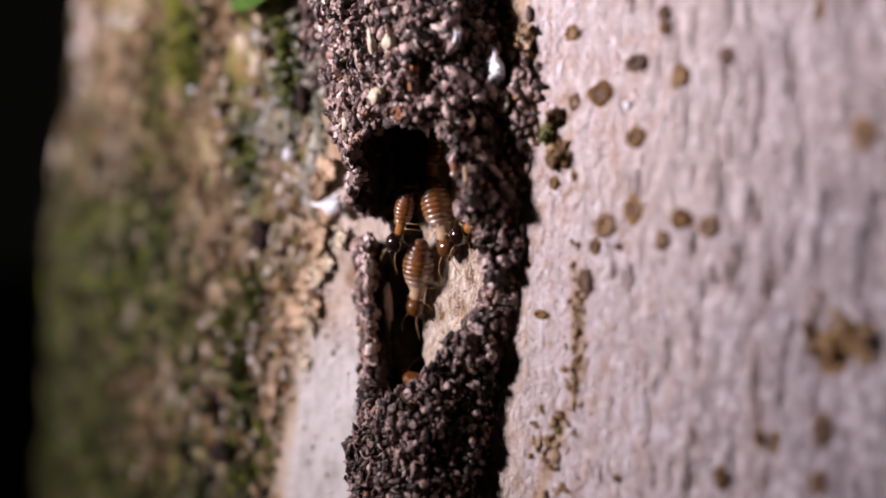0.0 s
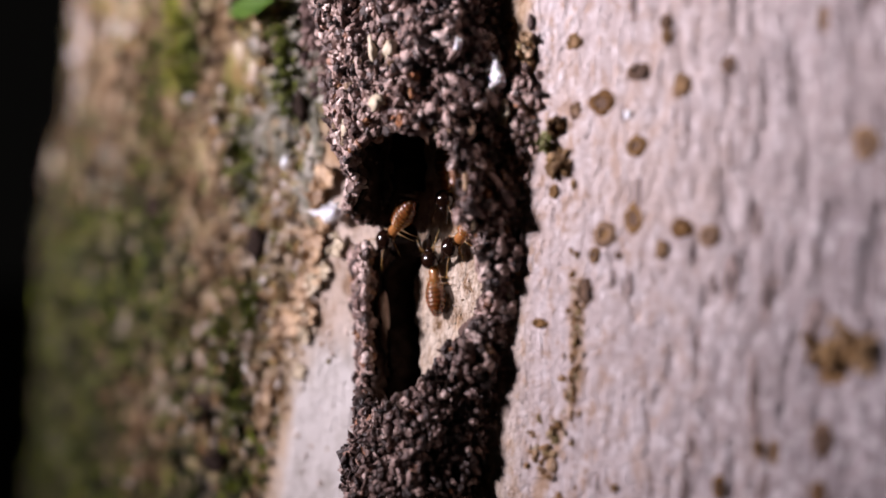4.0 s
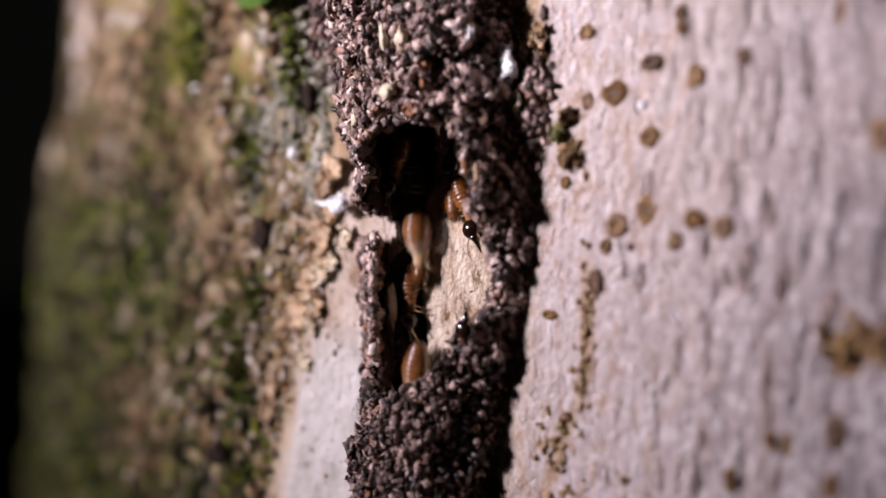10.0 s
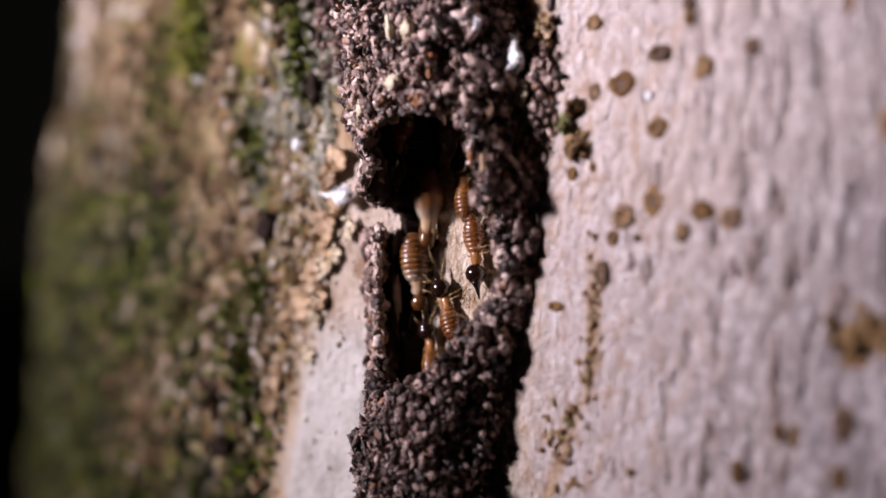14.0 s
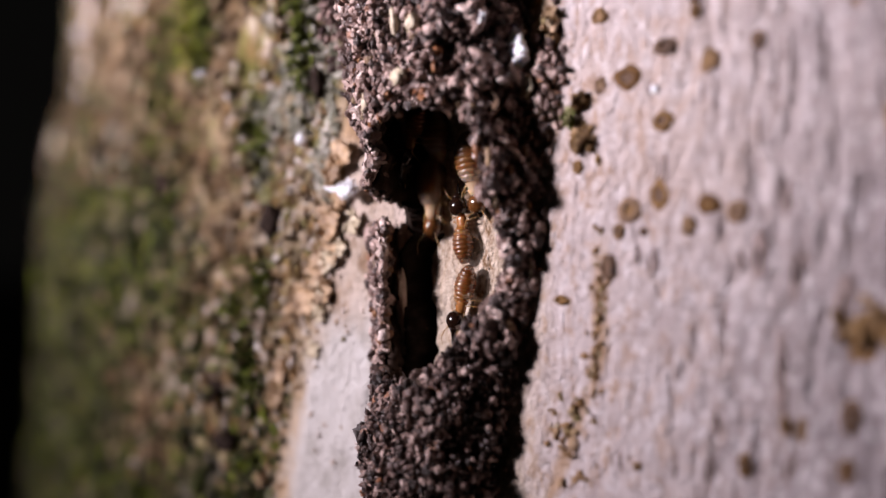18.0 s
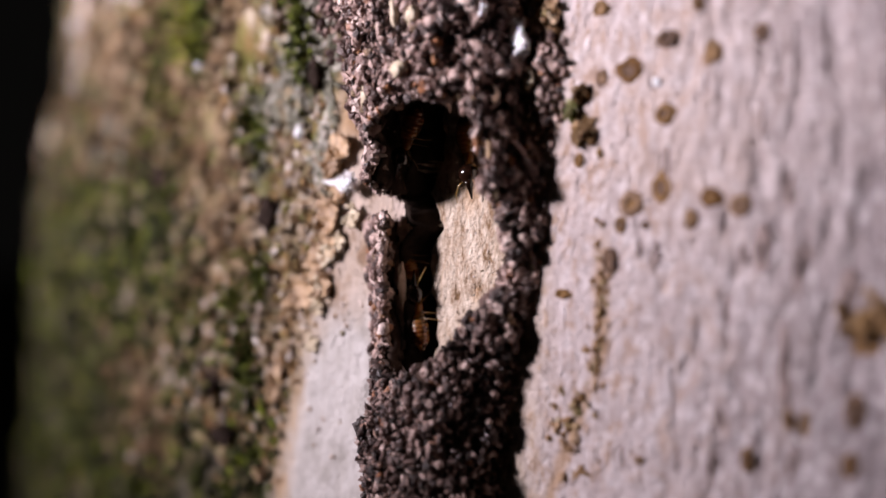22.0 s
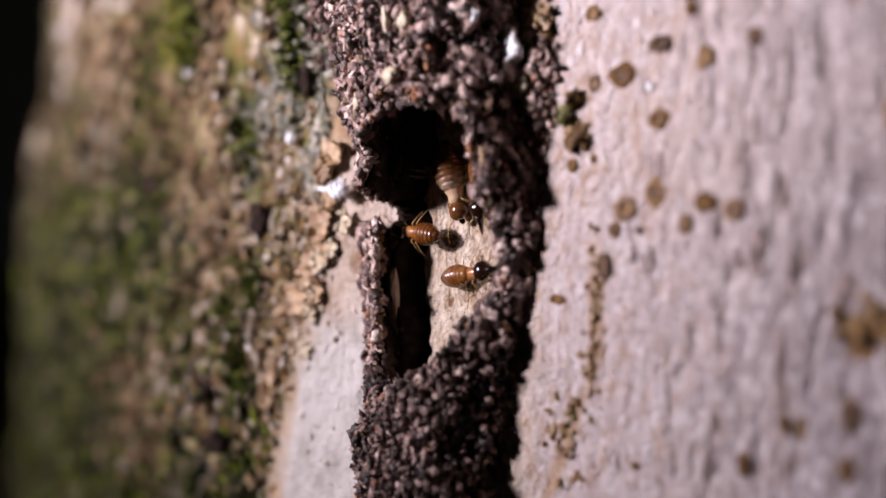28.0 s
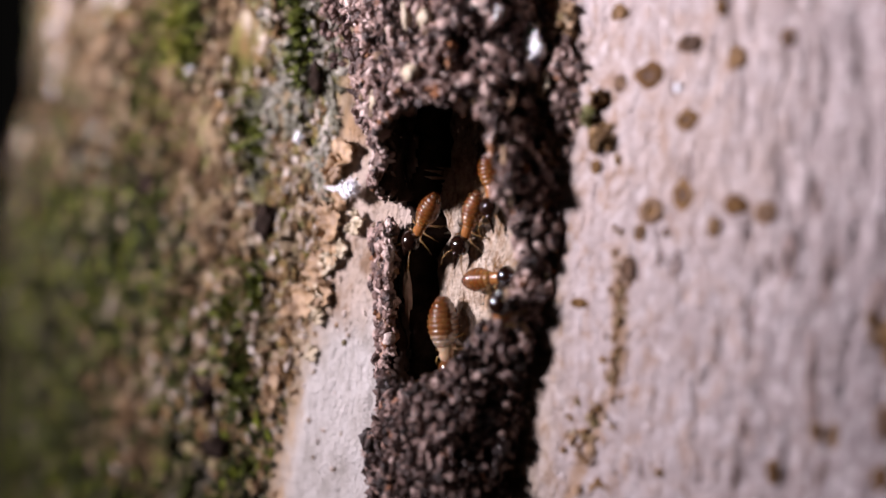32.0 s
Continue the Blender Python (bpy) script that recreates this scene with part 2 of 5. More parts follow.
    # old crusted bark: browns, ochre, grey and moss green
    crust = ramp(t, grain(t, 330, (1, 1, 0.45), 6, 0.65), [(0.34, (0.025, 0.017, 0.009)), (0.43, (0.15, 0.108, 0.055)), (0.53, (0.35, 0.265, 0.16)), (0.64, (0.66, 0.58, 0.49))])
    ochre = ramp(t, grain(t, 120, (1, 1, 0.5), 5), [(0.52, (0, 0, 0)), (0.64, (0.7, 0.7, 0.7))])
    crust = mix(t, ochre, crust, (0.28, 0.165, 0.065))
    lichen = ramp(t, grain(t, 190, (1, 1, 0.5), 5), [(0.50, (0, 0, 0)), (0.60, (0.65, 0.65, 0.65))])
    crust = mix(t, lichen, crust, (0.13, 0.15, 0.022))
    # moss grows thicker and darker low down and towards the back
    dusky = math_node(t, "MULTIPLY_ADD", zz, -4.0, grain(t, 58, (1, 1, 0.6), 5))
    dusky = math_node(t, "MULTIPLY_ADD", dot.outputs["Value"], -3.0, dusky)
    green = ramp(t, dusky, [(0.54, (0, 0, 0)), (0.70, (0.8, 0.8, 0.8))])
    crust = mix(t, green, crust, ramp(t, grain(t, 260, (1, 1, 0.6), 5), [(0.40, (0.004, 0.005, 0.002)), (0.55, (0.016, 0.019, 0.004)), (0.66, (0.085, 0.10, 0.008))]))
    dirt = ramp(t, grain(t, 75, (1.3, 1, 0.7), 5), [(0.60, (0, 0, 0)), (0.68, (0.85, 0.85, 0.85))])
    crust = mix(t, dirt, crust, (0.04, 0.03, 0.022))
    a = ramp(t, line, [(0.42, (0, 0, 0)), (0.56, (1, 1, 1))])
    rim = ramp(t, line, [(0.45, (0, 0, 0)), (0.52, (0.85, 0.85, 0.85)), (0.62, (0.55, 0.55, 0.55)), (0.80, (0, 0, 0))])
    # the bare strip beside the crust: chalky grey low down, creamy higher up, with fine cracks
    low = ramp(t, math_node(t, "MULTIPLY_ADD", zz, -30.0, grain(t, 150, (1, 1, 0.7), 4)), [(0.56, (0, 0, 0)), (0.84, (1, 1, 1))])
    chalk = mix(t, low, ramp(t, grain(t, 420, (1, 1, 0.7), 5), [(0.36, (0.28, 0.19, 0.125)), (0.47, (0.45, 0.36, 0.29)), (0.66, (0.55, 0.46, 0.395))]), ramp(t, grain(t, 500, (1, 1, 0.6), 5), [(0.34, (0.39, 0.36, 0.325)), (0.50, (0.55, 0.515, 0.485)), (0.66, (0.61, 0.58, 0.555))]))
    side = ramp(t, math_node(t, "MULTIPLY_ADD", u, 20.0, 0.5), [(0.34, (1, 1, 1)), (0.44, (0, 0, 0))])
    scale = ramp(t, grain(t, 380, (1, 1, 0.6), 5, 0.65), [(0.36, (0.08, 0.048, 0.018)), (0.48, (0.27, 0.17, 0.070)), (0.58, (0.36, 0.25, 0.125)), (0.68, (0.48, 0.39, 0.29))])
    strip = mix(t, rim, mix(t, side, pale, chalk), scale)
    # rust-coloured stain where the crust has flaked away
    rust = ramp(t, line, [(0.55, (0, 0, 0)), (0.63, (0.7, 0.7, 0.7)), (0.72, (0.6, 0.6, 0.6)), (0.86, (0, 0, 0))])
    rust = mix(t, 1.0, rust, ramp(t, grain(t, 330, (1, 1, 0.5), 6, 0.7), [(0.43, (0, 0, 0)), (0.60, (0.9, 0.9, 0.9))]), "MULTIPLY")
    strip = mix(t, rust, strip, (0.50, 0.30, 0.125))
    inside = ramp(t, deep, [(0.36, (0, 0, 0)), (0.39, (1, 1, 1)), (0.58, (1, 1, 1)), (0.68, (0, 0, 0))])
    col = mix(t, a, crust, mix(t, inside, strip, wood))
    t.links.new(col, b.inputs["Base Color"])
    h = math_node(t, "MULTIPLY_ADD", grain(t, 2300, (1, 1, 0.8), 4, 0.65), 1.8, math_node(t, "MULTIPLY", fibre, 0.5))
    h = math_node(t, "MULTIPLY_ADD", grain(t, 800, (1, 1, 0.7), 4, 0.6), 1.0, h)
    bump(t, b, h, 1.0, 0.0003)
    return m


def pellet_material(name, stops, rough=0.8, spec=0.15):
    m, t, b = mat(name, rough, spec=spec)
    info = t.nodes.new("ShaderNodeObjectInfo")
    geo = t.nodes.new("ShaderNodeNewGeometry")
    r = math_node(t, "FRACT", math_node(t, "ADD", info.outputs["Random"], geo.outputs["Random Per Island"]))
    col = ramp(t, r, stops)
    g = grain(t, 3000, (1, 1, 1), 4)
    col = mix(t, 1.0, col, ramp(t, g, [(0.3, (0.55, 0.50, 0.49)), (0.65, (1, 1, 1))]), "MULTIPLY")
    t.links.new(col, b.inputs["Base Color"])
    bump(t, b, g, 0.9, 0.0003)
    return m


def plain_material(name, dark, light, scale, rough=0.6, strength=0.4, spec=0.5, coat=0.0, sub=0.0):
    m, t, b = mat(name, rough, spec=spec)
    g = grain(t, scale, (1, 1, 1), 5)
    t.links.new(ramp(t, g, [(0.3, dark), (0.68, light)]), b.inputs["Base Color"])
    b.inputs["Coat Weight"].default_value = coat
    b.inputs["Coat Roughness"].default_value = 0.08
    b.inputs["Subsurface Weight"].default_value = sub
    b.inputs["Subsurface Radius"].default_value = (0.0012, 0.0006, 0.0003)
    b.inputs["Subsurface Scale"].default_value = 1.0
    bump(t, b, g, strength, 0.0001)
    return m


BARK = bark_material()
PELLET = pellet_material("soil_pellets", [(0.0, (0.05, 0.029, 0.024)), (0.25, (0.15, 0.089, 0.072)), (0.52, (0.36, 0.238, 0.198)), (0.76, (0.66, 0.495, 0.43)), (0.92, (0.84, 0.70, 0.63)), (0.96, (0.36, 0.14, 0.045)), (1.0, (0.20, 0.15, 0.08))], 0.42, 0.6)
# darker copy of the pellets that carries the roof's shade in its colour
SHADE_PELLET = pellet_material("shade_pellets", [(0.0, (0.022, 0.012, 0.010)), (0.38, (0.082, 0.047, 0.038)), (0.66, (0.20, 0.125, 0.103)), (0.86, (0.42, 0.295, 0.25)), (0.95, (0.62, 0.47, 0.41)), (1.0, (0.34, 0.13, 0.045))], 0.36, 0.6)
CRUMB = pellet_material("dark_crumbs", [(0.0, (0.06, 0.04, 0.036)), (0.6, (0.24, 0.165, 0.145)), (1.0, (0.52, 0.38, 0.33))])
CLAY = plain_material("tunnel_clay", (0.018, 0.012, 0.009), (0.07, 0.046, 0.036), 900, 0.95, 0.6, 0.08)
# black for the soil clods; in the trunk's groove it stands in for shade
CLOD_AND_SHADE = plain_material("clod_and_shade", (0.010, 0.007, 0.005), (0.035, 0.023, 0.018), 900, 0.95, 0.6, 0.08)
CRUST = pellet_material("bark_crust", [(0.0, (0.03, 0.02, 0.012)), (0.22, (0.16, 0.10, 0.045)), (0.42, (0.40, 0.255, 0.115)), (0.54, (0.17, 0.18, 0.035)), (0.68, (0.50, 0.39, 0.27)), (0.84, (0.60, 0.50, 0.40)), (1.0, (0.82, 0.76, 0.69))])
MOSS = pellet_material("moss_green", [(0.0, (0.008, 0.010, 0.003)), (0.5, (0.022, 0.028, 0.004)), (0.82, (0.052, 0.066, 0.006)), (1.0, (0.20, 0.24, 0.02))], 0.7)
OCHRE_GRIT = pellet_material("ochre_grit", [(0.0, (0.13, 0.07, 0.026)), (0.35, (0.33, 0.20, 0.095)), (0.6, (0.46, 0.32, 0.20)), (0.85, (0.30, 0.25, 0.10)), (1.0, (0.62, 0.52, 0.44))])
BROWN_GRIT = pellet_material("brown_grit", [(0.0, (0.09, 0.05, 0.025)), (0.5, (0.28, 0.175, 0.075)), (1.0, (0.50, 0.35, 0.20))])
CREAM_GRIT = pellet_material("cream_grit", [(0.0, (0.40, 0.30, 0.20)), (0.5, (0.66, 0.56, 0.48)), (0.85, (0.72, 0.66, 0.62)), (1.0, (0.20, 0.16, 0.06))])
OCHRE = plain_material("ochre_bark", (0.13, 0.066, 0.024), (0.48, 0.33, 0.19), 700, 0.6)
PORE = pellet_material("lenticel_brown", [(0.0, (0.16, 0.085, 0.032)), (0.4, (0.27, 0.16, 0.065)), (0.75, (0.33, 0.22, 0.13)), (1.0, (0.20, 0.13, 0.09))])
PORE_DARK = plain_material("lenticel_core", (0.035, 0.018, 0.012), (0.15, 0.085, 0.045), 1300, 0.85)
CRACK = plain_material("bark_crack", (0.15, 0.11, 0.10), (0.28, 0.21, 0.19), 900, 0.85)
CRACK_DEEP = plain_material("bark_crack_bottom", (0.06, 0.042, 0.036), (0.13, 0.095, 0.085), 900, 0.85)
WOOD = plain_material("bare_wood", (0.24, 0.16, 0.11), (0.60, 0.48, 0.39), 900, 0.7)
WHITE = plain_material("white_fluff", (0.74, 0.74, 0.76), (0.9, 0.9, 0.92), 1500, 0.7, sub=0.1)
CREAM = plain_material("cream_chip", (0.42, 0.34, 0.22), (0.62, 0.54, 0.40), 1200, 0.6)
MOSS_BLADE = pellet_material("moss_blades", [(0.0, (0.022, 0.030, 0.005)), (0.5, (0.065, 0.082, 0.010)), (1.0, (0.22, 0.26, 0.04))], 0.6)
MOSS_BRIGHT = pellet_material("bright_moss", [(0.0, (0.06, 0.075, 0.008)), (0.45, (0.20, 0.23, 0.022)), (1.0, (0.48, 0.50, 0.08))], 0.6)
MOSS_LIGHT = pellet_material("light_moss", [(0.0, (0.05, 0.055, 0.014)), (0.5, (0.13, 0.15, 0.03)), (1.0, (0.42, 0.42, 0.20))], 0.6)
DARK_CRUST = pellet_material("dark_crust", [(0.0, (0.030, 0.019, 0.010)), (0.4, (0.135, 0.085, 0.040)), (0.75, (0.28, 0.185, 0.095)), (1.0, (0.48, 0.37, 0.25))])
LICHEN = pellet_material("grey_lichen", [(0.0, (0.10, 0.10, 0.065)), (0.4, (0.27, 0.265, 0.20)), (0.8, (0.44, 0.43, 0.37)), (1.0, (0.62, 0.58, 0.50))])
LEAF = plain_material("leaf_green", (0.05, 0.12, 0.012), (0.13, 0.24, 0.03), 600, 0.45)
SOIL = plain_material("forest_soil", (0.02, 0.014, 0.010), (0.07, 0.05, 0.035), 30, 0.95)
HEAD_DARK = plain_material("soldier_head", (0.006, 0.003, 0.002), (0.018, 0.007, 0.004), 1500, 0.12, 0.05, 0.6, 0.6)
AMBER = plain_material("amber_skin", (0.20, 0.075, 0.016), (0.36, 0.16, 0.05), 900, 0.25, 0.1, 0.5, 0.3, 0.25)
HEAD_AMBER = plain_material("worker_head", (0.055, 0.020, 0.006), (0.15, 0.058, 0.015), 1200, 0.15, 0.05, 0.5, 0.7, 0.1)
PALE_SKIN = plain_material("pale_skin", (0.30, 0.19, 0.10), (0.52, 0.38, 0.25), 1000, 0.25, 0.1, 0.5, 0.5, 0.4)
LIMB = plain_material("limb_amber", (0.16, 0.075, 0.025), (0.30, 0.16, 0.06), 1500, 0.35, 0.1, 0.4, 0.1, 0.5)


def abdomen_material(name, gut, skin, plate, ring, clear):
    """Thin banded skin over a darker gut that lies towards the head."""
    m, t, b = mat(name, 0.28)
    co = t.nodes.new("ShaderNodeTexCoord")
    sep = t.nodes.new("ShaderNodeSeparateXYZ")
    t.links.new(co.outputs["Object"], sep.inputs[0])
    n = grain(t, 700, (1, 1, 1), 3)
    pos = math_node(t, "MULTIPLY_ADD", n, 0.0012, sep.outputs["X"])
    col = ramp(t, math_node(t, "MULTIPLY_ADD", pos, 230.0, 0.86), [(0.05, skin), (0.26, gut), (0.45, gut), (0.58, plate), (0.74, plate), (0.92, skin)])
    band = math_node(t, "SINE", math_node(t, "MULTIPLY", sep.outputs["X"], 2 * math.pi / ring))
    col = mix(t, ramp(t, band, [(0.62, (0, 0, 0)), (0.9, (0.42, 0.42, 0.42))]), col, gut)
    t.links.new(col, b.inputs["Base Color"])
    b.inputs["Subsurface Weight"].default_value = 0.4
    b.inputs["Subsurface Radius"].default_value = (0.0014, 0.0007, 0.0003)
    b.inputs["Subsurface Scale"].default_value = 1.0
    b.inputs["Coat Weight"].default_value = 1.0
    b.inputs["Coat Roughness"].default_value = 0.05
    b.inputs["Alpha"].default_value = clear
    bump(t, b, n, 0.15, 0.0001)
    return m


SOLDIER_BELLY = abdomen_material("soldier_abdomen", (0.11, 0.034, 0.006), (0.30, 0.125, 0.028), (0.19, 0.066, 0.013), 0.0003375, 0.72)
WORKER_BELLY = abdomen_material("worker_abdomen", (0.15, 0.056, 0.013), (0.44, 0.33, 0.24), (0.24, 0.105, 0.032), 0.0004, 0.70)
GUT = plain_material("gut_brown", (0.09, 0.032, 0.009), (0.28, 0.10, 0.018), 1100, 0.5, 0.2, 0.3, 0.0, 0.5)


# ---- building helpers ----
def part(name, bm, material, parent=None, label=""):
    """Links a bmesh (or a ready mesh) as one mesh object under a thing or under a part."""
    if isinstance(bm, bmesh.types.BMesh):
        me = bpy.data.meshes.new(name)
        bm.to_mesh(me)
        bm.free()
    else:
        me = bm
    if material and not me.materials:
        me.materials.append(material)
    ob = new(name, me)
    if parent:
        ob.parent = parent
    if label:
        ob["label"] = label
    return ob


def shade_smooth(me):
    me.polygons.foreach_set("use_smooth", [True] * len(me.polygons))
    return me


def sheet_mesh(name, verts, nx, ny, material):
    """A grid mesh from an (nx*ny, 3) array."""
    i = np.arange(nx * ny).reshape(nx, ny)
    q = np.stack([i[:-1, :-1], i[1:, :-1], i[1:, 1:], i[:-1, 1:]], -1).reshape(-1, 4)
    me = bpy.data.meshes.new(name)
    me.from_pydata(verts.tolist(), [], q.tolist())
    me.materials.append(material)
    shade_smooth(me)
    return me


def lump(seed, flat=1.0, long=1.0, jag=0.35, level=1):
    """One irregular crumb about 1 across, as arrays of points and faces."""
    rnd = random.Random(seed)
    bm = bmesh.new()
    bmesh.ops.create_icosphere(bm, subdivisions=level, radius=0.5)
    off = Vector((rnd.random() * 50, rnd.random() * 50, rnd.random() * 50))
    for v in bm.verts:
        k = 1 + jag * (0.7 * noise.noise(v.co * 2.5 + off) + 0.6 * noise.noise(v.co * 6.5 + off))
        v.co = Vector((v.co.x * k * long, v.co.y * k, v.co.z * k * flat))
    pts = np.array([v.co[:] for v in bm.verts])
    faces = [[v.index for v in f.verts] for f in bm.faces]
    bm.free()
    return pts, faces


def lump_mesh(name, shape, material):
    me = bpy.data.meshes.new(name)
    me.from_pydata((shape[0]).tolist(), [], shape[1])
    me.materials.append(material)
    shade_smooth(me)
    return me


def heap(name, shapes, places, material, parent=None, label=""):
    """Many crumbs joined into one mesh; places are (matrix, shape index)."""
    verts, faces, base = [], [], 0
    for m, k in places:
        pts, fs = shapes[k]
        a = np.array(m)
        verts.append(pts @ a[:3, :3].T + a[:3, 3])
        faces.extend([[i + base for i in f] for f in fs])
        base += len(pts)
    me = bpy.data.meshes.new(name)
    me.from_pydata(np.concatenate(verts).tolist(), [], faces)
    me.materials.append(material)
    me.polygons.foreach_set("use_smooth", [k % 4 in (0, 3) for _, k in places for _ in shapes[k][1]])
    return part(name, me, None, parent, label)


def turned(rnd):
    return Euler((rnd.uniform(0, 6.28), rnd.uniform(0, 6.28), rnd.uniform(0, 6.28))).to_matrix().to_4x4()


def sized(s):
    return Matrix.Diagonal((s * MM, s * MM, s * MM, 1))


# ---- ground ----
bm = bmesh.new()
bmesh.ops.create_grid(bm, x_segments=24, y_segments=24, size=40)
for v in bm.verts:
    v.co.z = -0.9 + 0.02 * noise.noise(v.co * 0.7)
tagged(part("ground", bm, SOIL), "dark bare forest soil round the foot of the tree", "ground", kind="structure")


# ---- tree trunk ----
def build_trunk():
    us = np.concatenate([np.linspace(-690, -160, 60), np.arange(-158, -45, 0.9), np.arange(-45, -14, 0.45), np.arange(-14, 9, 0.26), np.arange(9, 46, 0.17), np.linspace(47, 692, 70)])
    zs = np.concatenate([np.linspace(-905, -62, 50), np.arange(-60, -20, 0.8), np.arange(-20, 20, 0.22), np.arange(20.5, 62, 0.8), np.linspace(64, 900, 50)])
    gu, gz = np.meshgrid(us, zs, indexing="ij")
    h = relief(gu, gz)
    a = (gu - U_MID) / RADIUS
    w = W_MID + RADIUS + LEAN * gz
    o, r = np.array(OUT), np.array(ROUND)
    p = r * U_MID - o * w[..., None] + (np.cos(a)[..., None] * o + np.sin(a)[..., None] * r) * (RADIUS + h)[..., None]
    p[..., 2] = gz
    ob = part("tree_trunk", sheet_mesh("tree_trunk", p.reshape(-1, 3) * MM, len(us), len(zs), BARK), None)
    # near-black cells along the foot of the groove, painting its shade
    ob.data.materials.append(CLOD_AND_SHADE)
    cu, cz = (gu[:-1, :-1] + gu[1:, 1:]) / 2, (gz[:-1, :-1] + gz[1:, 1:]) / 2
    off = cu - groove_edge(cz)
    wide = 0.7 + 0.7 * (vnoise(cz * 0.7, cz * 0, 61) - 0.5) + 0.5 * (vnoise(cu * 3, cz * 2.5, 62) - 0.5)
    shaded = (off > -0.42) & (off < wide) & (cz > -30) & (cz < 30)
    ob.data.polygons.foreach_set("material_index", shaded.astype(int).ravel())
    return tagged(ob, "thick tree trunk, smooth pale pinkish bark beside mossy brown crust", "tree trunk")


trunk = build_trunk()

# pores in the pale bark: round, mostly with a raised brown rim and a dark middle: (u, z, half width, half height)
PORES_UPPER = [
    (19.36, 15.11, 0.5, 0.5), (19.39, 14.16, 0.45, 0.5), (17.16, 12.09, 0.95, 0.6), (20.41, 10.88, 0.75, 0.85),
    (14.33, 10.26, 1.2, 0.95), (12.00, 9.91, 0.6, 0.6), (17.08, 7.30, 0.85, 0.75), (16.96, 2.52, 0.95, 1.15),
    (14.65, 1.59, 1.0, 0.9), (20.70, 1.89, 0.75, 0.65), (22.80, 1.37, 0.75, 0.7), (19.22, 0.54, 0.55, 0.65),
    (15.78, 0.18, 0.35, 0.3), (10.24, 4.53, 0.5, 0.5), (11.75, 14.59, 0.7, 0.6), (23.96, 12.01, 0.7, 0.7),
    (5.87, 16.31, 0.8, 0.7), (13.82, 0.22, 0.5, 0.6), (33.14, 6.63, 0.9, 1.1),
]
PORES_LOWER = [
    (24.31, -1.43, 0.55, 1.5), (12.96, -2.20, 0.7, 0.9), (9.16, -4.40, 0.75, 0.35), (29.96, -4.16, 0.7, 1.6),
    (30.55, -10.91, 0.75, 1.1), (27.38, -11.71, 0.45, 0.8), (26.20, -11.62, 0.4, 0.7), (15.57, -14.98, 0.35, 0.3),
    (23.54, -14.32, 0.5, 0.8), (30.26, -14.06, 0.6, 0.8), (26.24, 1.93, 0.5, 1.2), (26.65, -2.37, 0.4, 1.7),
    (25.86, -8.56, 0.4, 2.6), (21.60, -5.27, 0.4, 1.3), (31.16, -6.62, 1.0, 1.1), (32.72, -5.57, 0.9, 1.0),
    (30.33, 14.17, 0.5, 0.9), (27.38, -0.99, 0.4, 1.0), (21.37, -11.63, 0.35, 0.9),
]


def pore(u, z, a, b, seed):
    """A cork pore: a lumpy ring with a sunken crumbly middle."""
    rnd = random.Random(seed)
    a, b = a * 0.86, b * 0.86
    n, rows = 26, []
    long = b > 2.2 * a
    profile = ((1.2, -0.06), (1.0, 0.05), (0.7, 0.035), (0.4, 0.02)) if long else ((1.25, -0.12), (1.05, 0.10), (0.82, 0.30), (0.58, 0.33), (0.4, 0.14))
    for r, h in profile:
        rows.append([(r, h, i) for i in range(n)])
    bm = bmesh.new()
    off = Vector((seed * 3.1, 0, 0))
    grid = []
    base = float(relief(u, z))
    for row in rows:
        ring = []
        for r, h, i in row:
            t = 2 * math.pi * i / n
            wob = 1 + 0.22 * noise.noise(Vector((math.cos(t) * 1.3, math.sin(t) * 1.3, r * 0.3)) + off) + 0.16 * noise.noise(Vector((math.cos(t) * 4, math.sin(t) * 4, r)) + off)
            hh = h * (0.8 + 0.7 * noise.noise(Vector((math.cos(t) * 2, math.sin(t) * 2, 4)) + off))
            ring.append(bm.verts.new(bark(u + a * r * wob * math.cos(t), z + b * r * wob * math.sin(t), base + hh)))
        grid.append(ring)
    for p, q in zip(grid, grid[1:]):
        for i in range(n):
            bm.faces.new((p[i], p[(i + 1) % n], q[(i + 1) % n], q[i]))
    ob = part("bark_crack" if long else "lenticel", bm, CRACK if long else PORE if rnd.random() < 0.8 else PORE_DARK, trunk, "shallow dark crack in the bark" if long else "raised brown corky pore in the bark")
    shade_smooth(ob.data)
    bm = bmesh.new()
    rim = 0.06 if long else 0.22
    du, dz = (0.0, 0.0) if long else (rnd.uniform(-0.1, 0.3) * a, rnd.uniform(-0.25, 0.25) * b)
    mid = bm.verts.new(bark(u + du, z + dz, base + rim - (0.02 if long else 0.08)))
    ring = []
    for i in range(14):
        t = 2 * math.pi * i / 14
        ring.append(bm.verts.new(bark(u + du + a * 0.52 * (1 + 0.5 * noise.noise(Vector((math.cos(t) * 2, math.sin(t) * 2, seed)))) * math.cos(t), z + dz + b * 0.52 * math.sin(t), base + rim + 0.06 * noise.noise(Vector((i, seed, 0))))))
    for i in range(14):
        bm.faces.new((mid, ring[i], ring[(i + 1) % 14]))
    part("crack_bottom" if long else "pore_core", bm, CRACK_DEEP if long else PORE_DARK if rnd.random() < 0.45 else PORE, ob)


for k, row in enumerate(PORES_UPPER + PORES_LOWER):
    pore(*row, k)
crack_rnd = random.Random(77)
for k in range(24):
    pore(crack_rnd.uniform(14, 37), crack_rnd.uniform(-18, 17), crack_rnd.uniform(0.14, 0.3), crack_rnd.uniform(0.7, 1.5), 200 + k)


